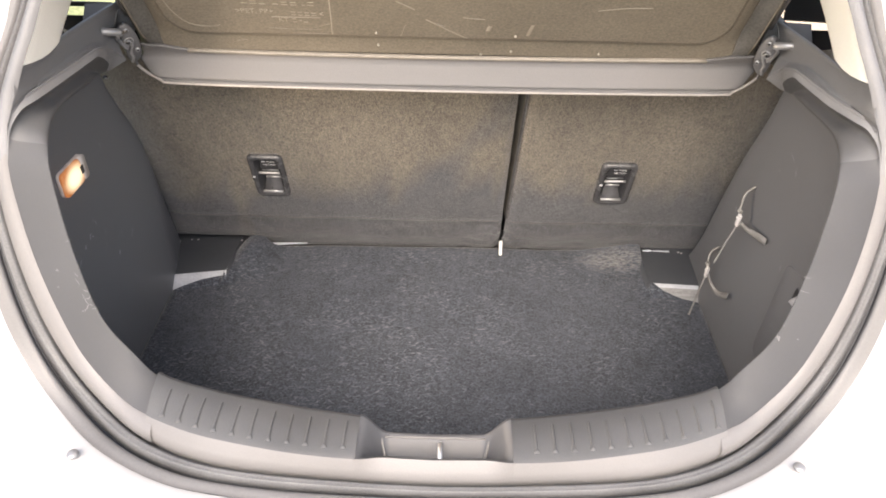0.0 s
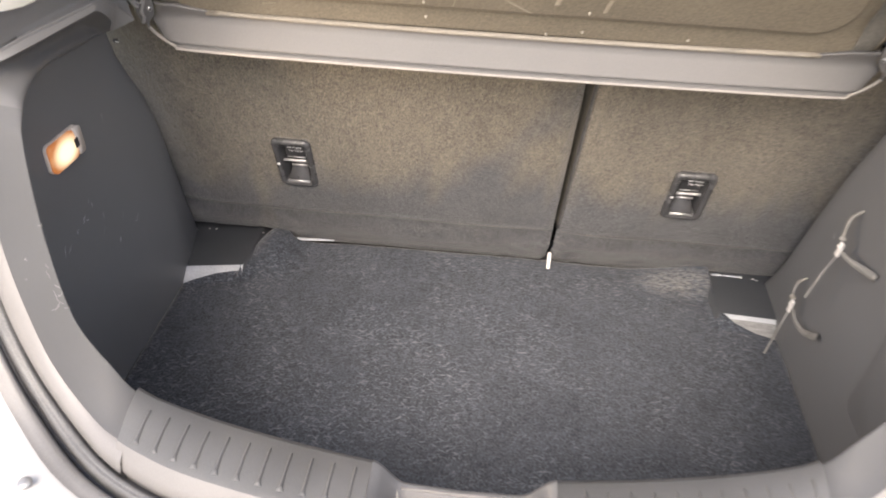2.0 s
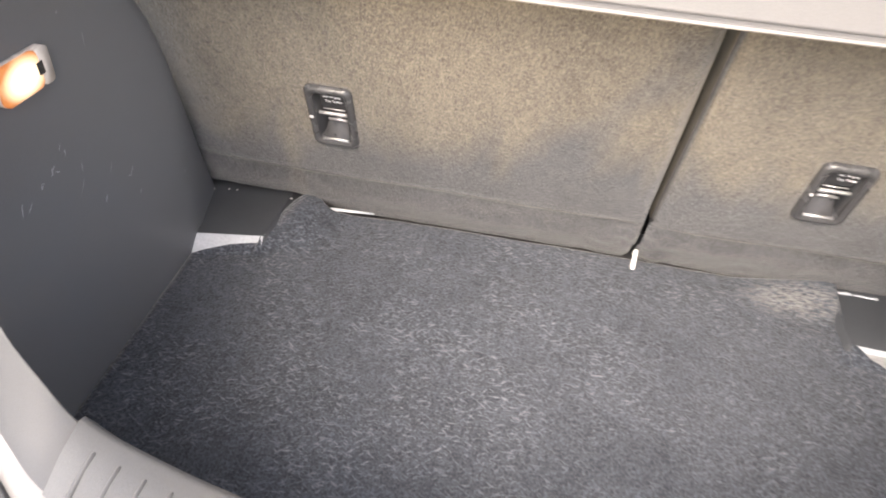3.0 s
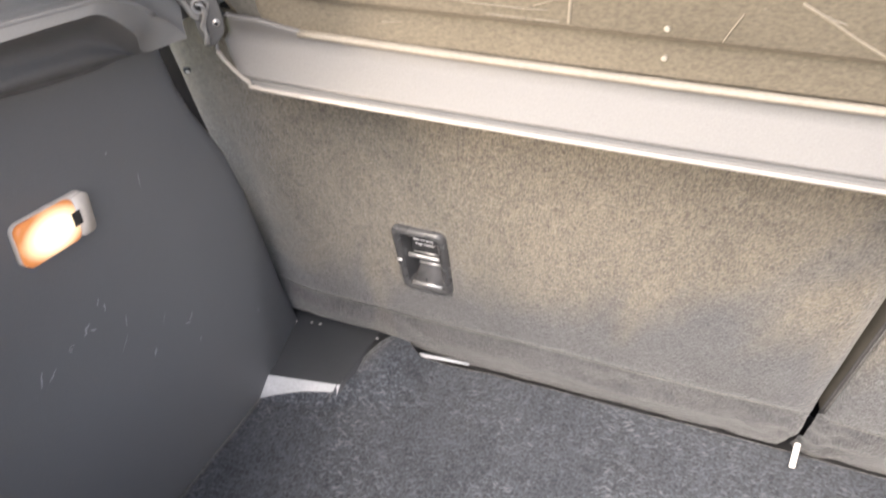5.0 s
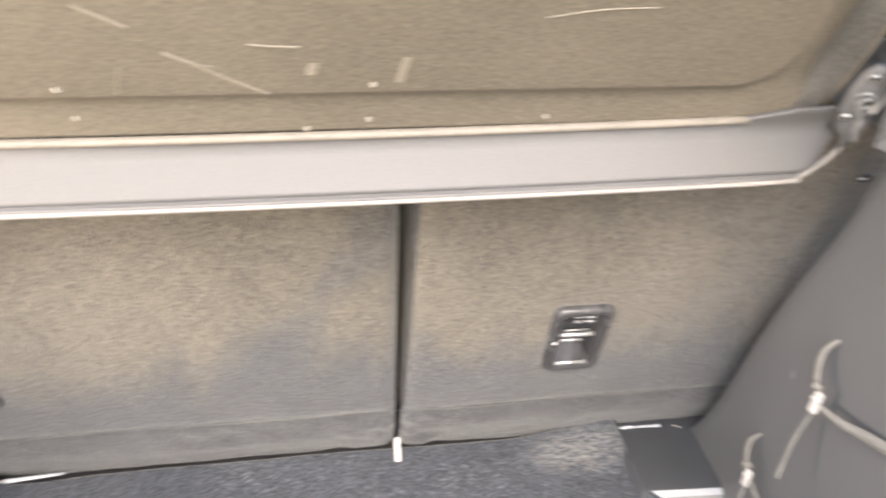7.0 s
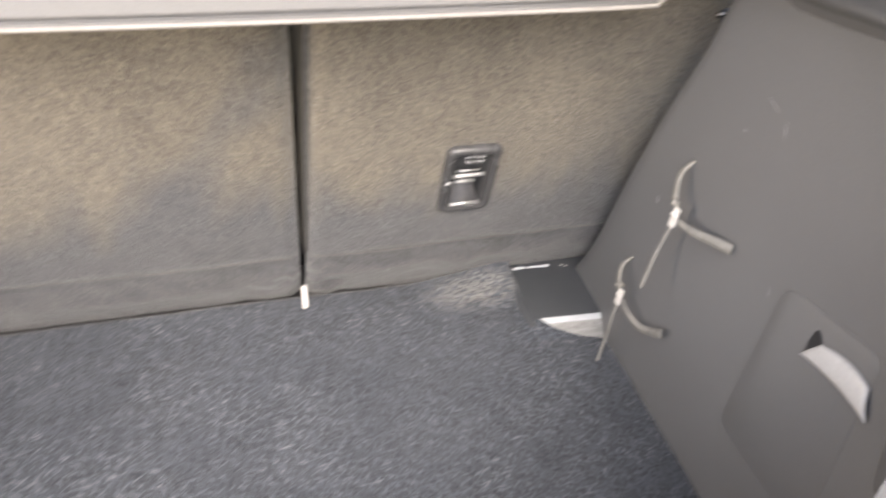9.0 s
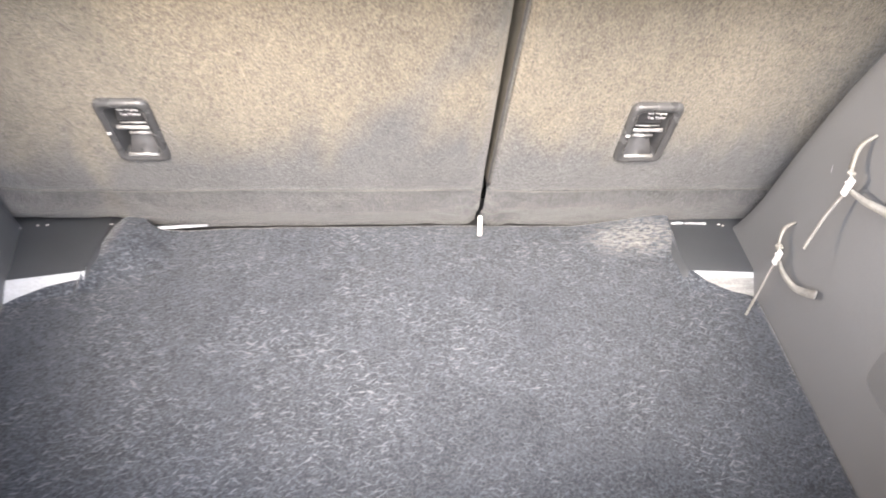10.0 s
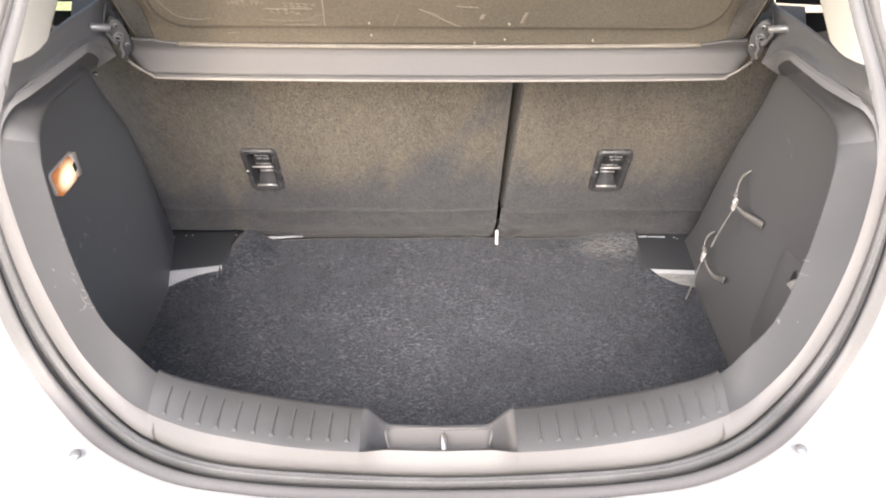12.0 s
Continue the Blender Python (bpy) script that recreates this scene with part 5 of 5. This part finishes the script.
    part("hook_eye", tube([mb @ (eye + Vector((0.0058 * math.cos(a), 0.0058 * math.sin(a), 0))) for a in around], 0.0013, 8), M_PIN, hinge, "raised ring round the hook hole")
    part("eye_hole", tube([mb @ eye, mb @ (eye + Vector((0, 0, 0.0005)))], 0.0050, 18), M_BLACK, hinge, "dark hole of the hook")
    hook = spline([mb @ Vector(p) for p in ((-0.0018, 0.0090, 0.0035), (0.0008, 0.0105, 0.0050), (0.0026, 0.0070, 0.0060), (0.0018, 0.0010, 0.0062), (-0.0028, -0.0070, 0.0060), (-0.0034, -0.0120, 0.0060), (-0.0030, -0.0165, 0.0066), (-0.0050, -0.0215, 0.0060), (-0.0062, -0.0250, 0.0045))], 30)
    part("hook", tube(hook, 0.0025, 10, 0.6), M_PIN, hinge, "bent grey spring hook")
    part("clip_arm", tube([tip - along * 0.006 + Vector((0, 0, -0.004)), mb @ Vector((-0.0118, 0.0180, 0.003)), mb @ Vector((-0.0075, 0.0020, 0.004)), mb @ Vector((-0.0040, -0.0010, 0.004))], 0.0026, 10), M_PIN, hinge)
bosses = ((-0.0975, 1.1408), (0.096, 1.1400), (0.093, 1.1096), (0.219, 1.1081), (-0.097, 1.1165), (0.05, 1.1030))
for x, z in bosses:
    y = under(x, z)
    part("push_pin", tube([(x, y + 0.002, z), (x, y - 0.0006, z - 0.0003), (x, y - 0.0009, z - 0.0004)], 0.0021, 12), M_TACK, shelf)

# ---- luggage lamp in the left lining ----
lamp = thing("luggage_lamp", (-0.513, 1.420, 0.987), "lit luggage lamp with warm amber lens in a clear bezel", "lamp")
m = Matrix(((0, 0, 1, wall_x(-1, 1.420, 0.987)), (1, 0, 0, 1.420), (0, 1, 0, 0.987), (0, 0, 0, 1))) @ pose(0, 0, 0, 0, 0, -3)
bez = plate([(rounded(0.068, 0.0375, 0.008), -0.002), (rounded(0.068, 0.0375, 0.008), 0.004), (rounded(0.065, 0.0345, 0.007), 0.006)], m, True, True)
part("bezel", bez, M_CLEAR, lamp, "milky clear plastic bezel")
part("lens", plate([([(x - 0.0070, y) for x, y in rounded(0.053, 0.0360, 0.007)], 0.003), ([(x - 0.0070, y) for x, y in rounded(0.053, 0.0360, 0.007)], 0.0078), ([(x - 0.0070, y) for x, y in rounded(0.049, 0.032, 0.006)], 0.0095)], m), M_LENS, lamp, "glowing amber lens")
part("end_cap", plate([([(x + 0.0255, y) for x, y in rounded(0.016, 0.0350, 0.005)], 0.003), ([(x + 0.0255, y) for x, y in rounded(0.016, 0.0350, 0.005)], 0.0085)], m), M_CLEAR, lamp)
bm = bmesh.new()
box(bm, m @ Vector((0.0175, 0.0005, 0.0095)), (0.001, 0.008, 0.012))
part("switch", bm, M_BLACK, lamp, "black rocker switch", bevel=0.0004)


# ---- elastic straps on the right lining ----
def ribbon(points, width, side_dir, thick_=0.0012, n=24, start=1.0, teeth=0.0):
    """Flat webbing along a line, growing from start times its width to all of it."""
    P = spline(points, n)
    rows_ = []
    for i, p in enumerate(P):
        d = (P[min(i + 1, n - 1)] - P[max(i - 1, 0)]).normalized()
        wide = width * (start + (1 - start) * min(1.0, 1.25 * i / (n - 1))) + teeth * (i % 2)
        w = (Vector(side_dir) - d * Vector(side_dir).dot(d)).normalized() * wide / 2
        nn = d.cross(w).normalized() * thick_ / 2 * (1.0 + (1.1 * (i % 2) if teeth else 0.0))
        rows_.append([p - w - nn, p + w - nn, p + w + nn, p - w + nn])
    bm = loft(rows_, closed=True)
    bm.verts.ensure_lookup_table()
    bm.faces.new([bm.verts[i] for i in range(4)])
    bm.faces.new([bm.verts[len(bm.verts) - 4 + i] for i in range(4)])
    return bm


def strap(top, buckle, tail, loop_pts, label):
    root = thing("luggage_strap", buckle, label, "strap", "luggage straps")
    b = Vector(buckle)
    part("upper_webbing", ribbon([Vector(top), Vector(top).lerp(b, 0.30) + Vector((-0.007, 0.005, 0.002)), Vector(top).lerp(b, 0.65) + Vector((-0.005, 0.004, 0)), b + Vector((0, 0.002, 0.012))], 0.0085, (0.3, 1, 0.3), 0.0014, 26, 0.30, 0.0006), M_WEBPALE, root, "pale ribbed elastic")
    bk = bmesh.new()
    box(bk, b, (0.0045, 0.0078, 0.023), pose(0, 0, 0, 4, 0, 10))
    box(bk, b + Vector((-0.001, 0.0, 0.004)), (0.0052, 0.0084, 0.003), pose(0, 0, 0, 4, 0, 10))
    part("buckle", bk, M_WHITE, root, "white plastic buckle", bevel=0.0015)
    part("loose_end", ribbon([b + Vector((0.002, -0.004, -0.002)), *loop_pts], 0.0095, (0.25, 0.1, 1), 0.0012, 48, 0.45, 0.0010), M_WEBLIGHT, root, "ribbed grey webbing end")
    part("cord", ribbon([b + Vector((0, 0.0, -0.009)), *tail], 0.0034, (0.3, 1, 0), 0.0016, 36, 1.0, 0.0006), M_WEBLIGHT, root, "thin pale cord")
    return root


strap((0.4960, 1.557, 0.905), (0.474, 1.5325, 0.856), ((0.472, 1.534, 0.833), (0.466, 1.533, 0.809), (0.452, 1.521, 0.777)), [(0.480, 1.508, 0.856), (0.486, 1.486, 0.8615), (0.492, 1.464, 0.866)], "pale elastic luggage strap with white buckle on the lining")
strap((0.4945, 1.607, 0.742), (0.476, 1.584, 0.702), ((0.472, 1.581, 0.670), (0.468, 1.577, 0.635), (0.463, 1.572, 0.607)), [(0.479, 1.566, 0.693), (0.483, 1.542, 0.692), (0.486, 1.522, 0.703), (0.485, 1.506, 0.716)], "slack elastic luggage strap with white buckle beside the carpet")

# ---- access cover with finger pull in the right lining ----
cover = thing("access_cover", (0.495, 1.34, 0.72), "grey plastic access cover with a pale finger pull", "access cover")


def on_wall(y, z, out=0.0):
    return Vector((wall_x(1, y, z) - out, y, z))


def rounded_path(corners, r, n=6):
    """A closed outline through corners (y, z), each rounded."""
    out = []
    k = len(corners)
    for i, c in enumerate(corners):
        c, p, q = Vector(c), Vector(corners[i - 1]), Vector(corners[(i + 1) % k])
        a, b = c + (p - c).normalized() * r, c + (q - c).normalized() * r
        for j in range(n + 1):
            f = j / n
            out.append(a.lerp(c, f).lerp(c.lerp(b, f), f))
    return out


outline = rounded_path(((1.397, 0.883), (1.296, 0.900), (1.270, 0.70), (1.398, 0.70)), 0.018)
inset = [Vector((1.34, 0.79)) + (p - Vector((1.34, 0.79))) * 0.985 for p in outline]
plate_bm = loft([[on_wall(p.x, p.y, -0.003) for p in outline], [on_wall(p.x, p.y, 0.0003) for p in outline], [on_wall(p.x, p.y, 0.0009) for p in inset]], closed=True)
plate_bm.verts.ensure_lookup_table()
plate_bm.faces.new([plate_bm.verts[len(plate_bm.verts) - len(inset) + i] for i in range(len(inset))])
part("cover_plate", plate_bm, M_WALL, cover)
# the pull is a dished band; its upward light is painted in pale
top_line = spline([(0, y, z) for y, z in ((1.3415, 0.868), (1.325, 0.874), (1.308, 0.876), (1.292, 0.873))], 12)
low_line = spline([(0, y, z) for y, z in ((1.3525, 0.847), (1.333, 0.851), (1.306, 0.853), (1.279, 0.850))], 12)
rows = []
for p, q in zip(top_line, low_line):
    rows.append([on_wall(*p.lerp(q, f).yz, 0.0022 + 0.0030 * f + 0.0022 * math.sin(math.pi * f)) for f in (0.0, 0.15, 0.4, 0.7, 0.92, 1.0)])
part("finger_pull", thick(loft(rows), 0.0015), M_PULL, cover, "finger pull, the light on it painted pale")
# flat black patch, the shade of the hollow put in as colour
slot = loft([[on_wall(1.3415, 0.868, 0.0020), on_wall(1.3525, 0.847, 0.0020)], [on_wall(1.346, 0.8735, 0.0019), on_wall(1.3535, 0.860, 0.0019)], [on_wall(1.350, 0.876, 0.0018), on_wall(1.3525, 0.872, 0.0018)]])
part("pull_shade", slot, M_BLACK, cover, "black patch for the shade behind the pull")

# ---- trim clips and crumbs in the corners ----
for s, cx, cy, cz, size, end in ((-1, 0.532, 1.624, 1.036, (0.007, 0.006, 0.006), (0.526, 1.6195, 1.0364)), (1, 0.546, 1.652, 1.017, (0.013, 0.010, 0.009), (0.536, 1.643, 1.0185))):
    clip = thing("trim_clip", (s * cx, cy, cz), "small dark trim clip with a bright metal end", "clip", "trim clips")
    bm = bmesh.new()
    box(bm, (s * cx, cy, cz), size)
    part("socket", bm, M_BLACK, clip, bevel=0.002)
    part("stud", tube([(s * (cx - 0.001), (cy + end[1]) / 2, cz), (s * end[0], end[1], end[2])], 0.0011, 8), M_WHITE, clip, "bright stud")
rng = random.Random(7)
for x, y, z in ((-0.551, 1.750, 0.611), (-0.528, 1.756, 0.611), (-0.515, 1.757, 0.611), (-0.424, 1.758, 0.611), (0.486, 1.752, 0.611), (0.4915, 1.749, 0.611)):
    bm = bmesh.new()
    bmesh.ops.create_icosphere(bm, subdivisions=1, radius=1.0, matrix=Matrix.Translation((x, y, z)) @ pose(0, 0, 0, 0, 0, rng.uniform(0, 90)) @ Matrix.Diagonal((rng.uniform(0.002, 0.004), 0.0013, 0.0013, 1)))
    tagged(finish("crumb", bm, M_WHITE), "tiny pale crumb lying in the corner", "crumb", "crumbs in the corners")
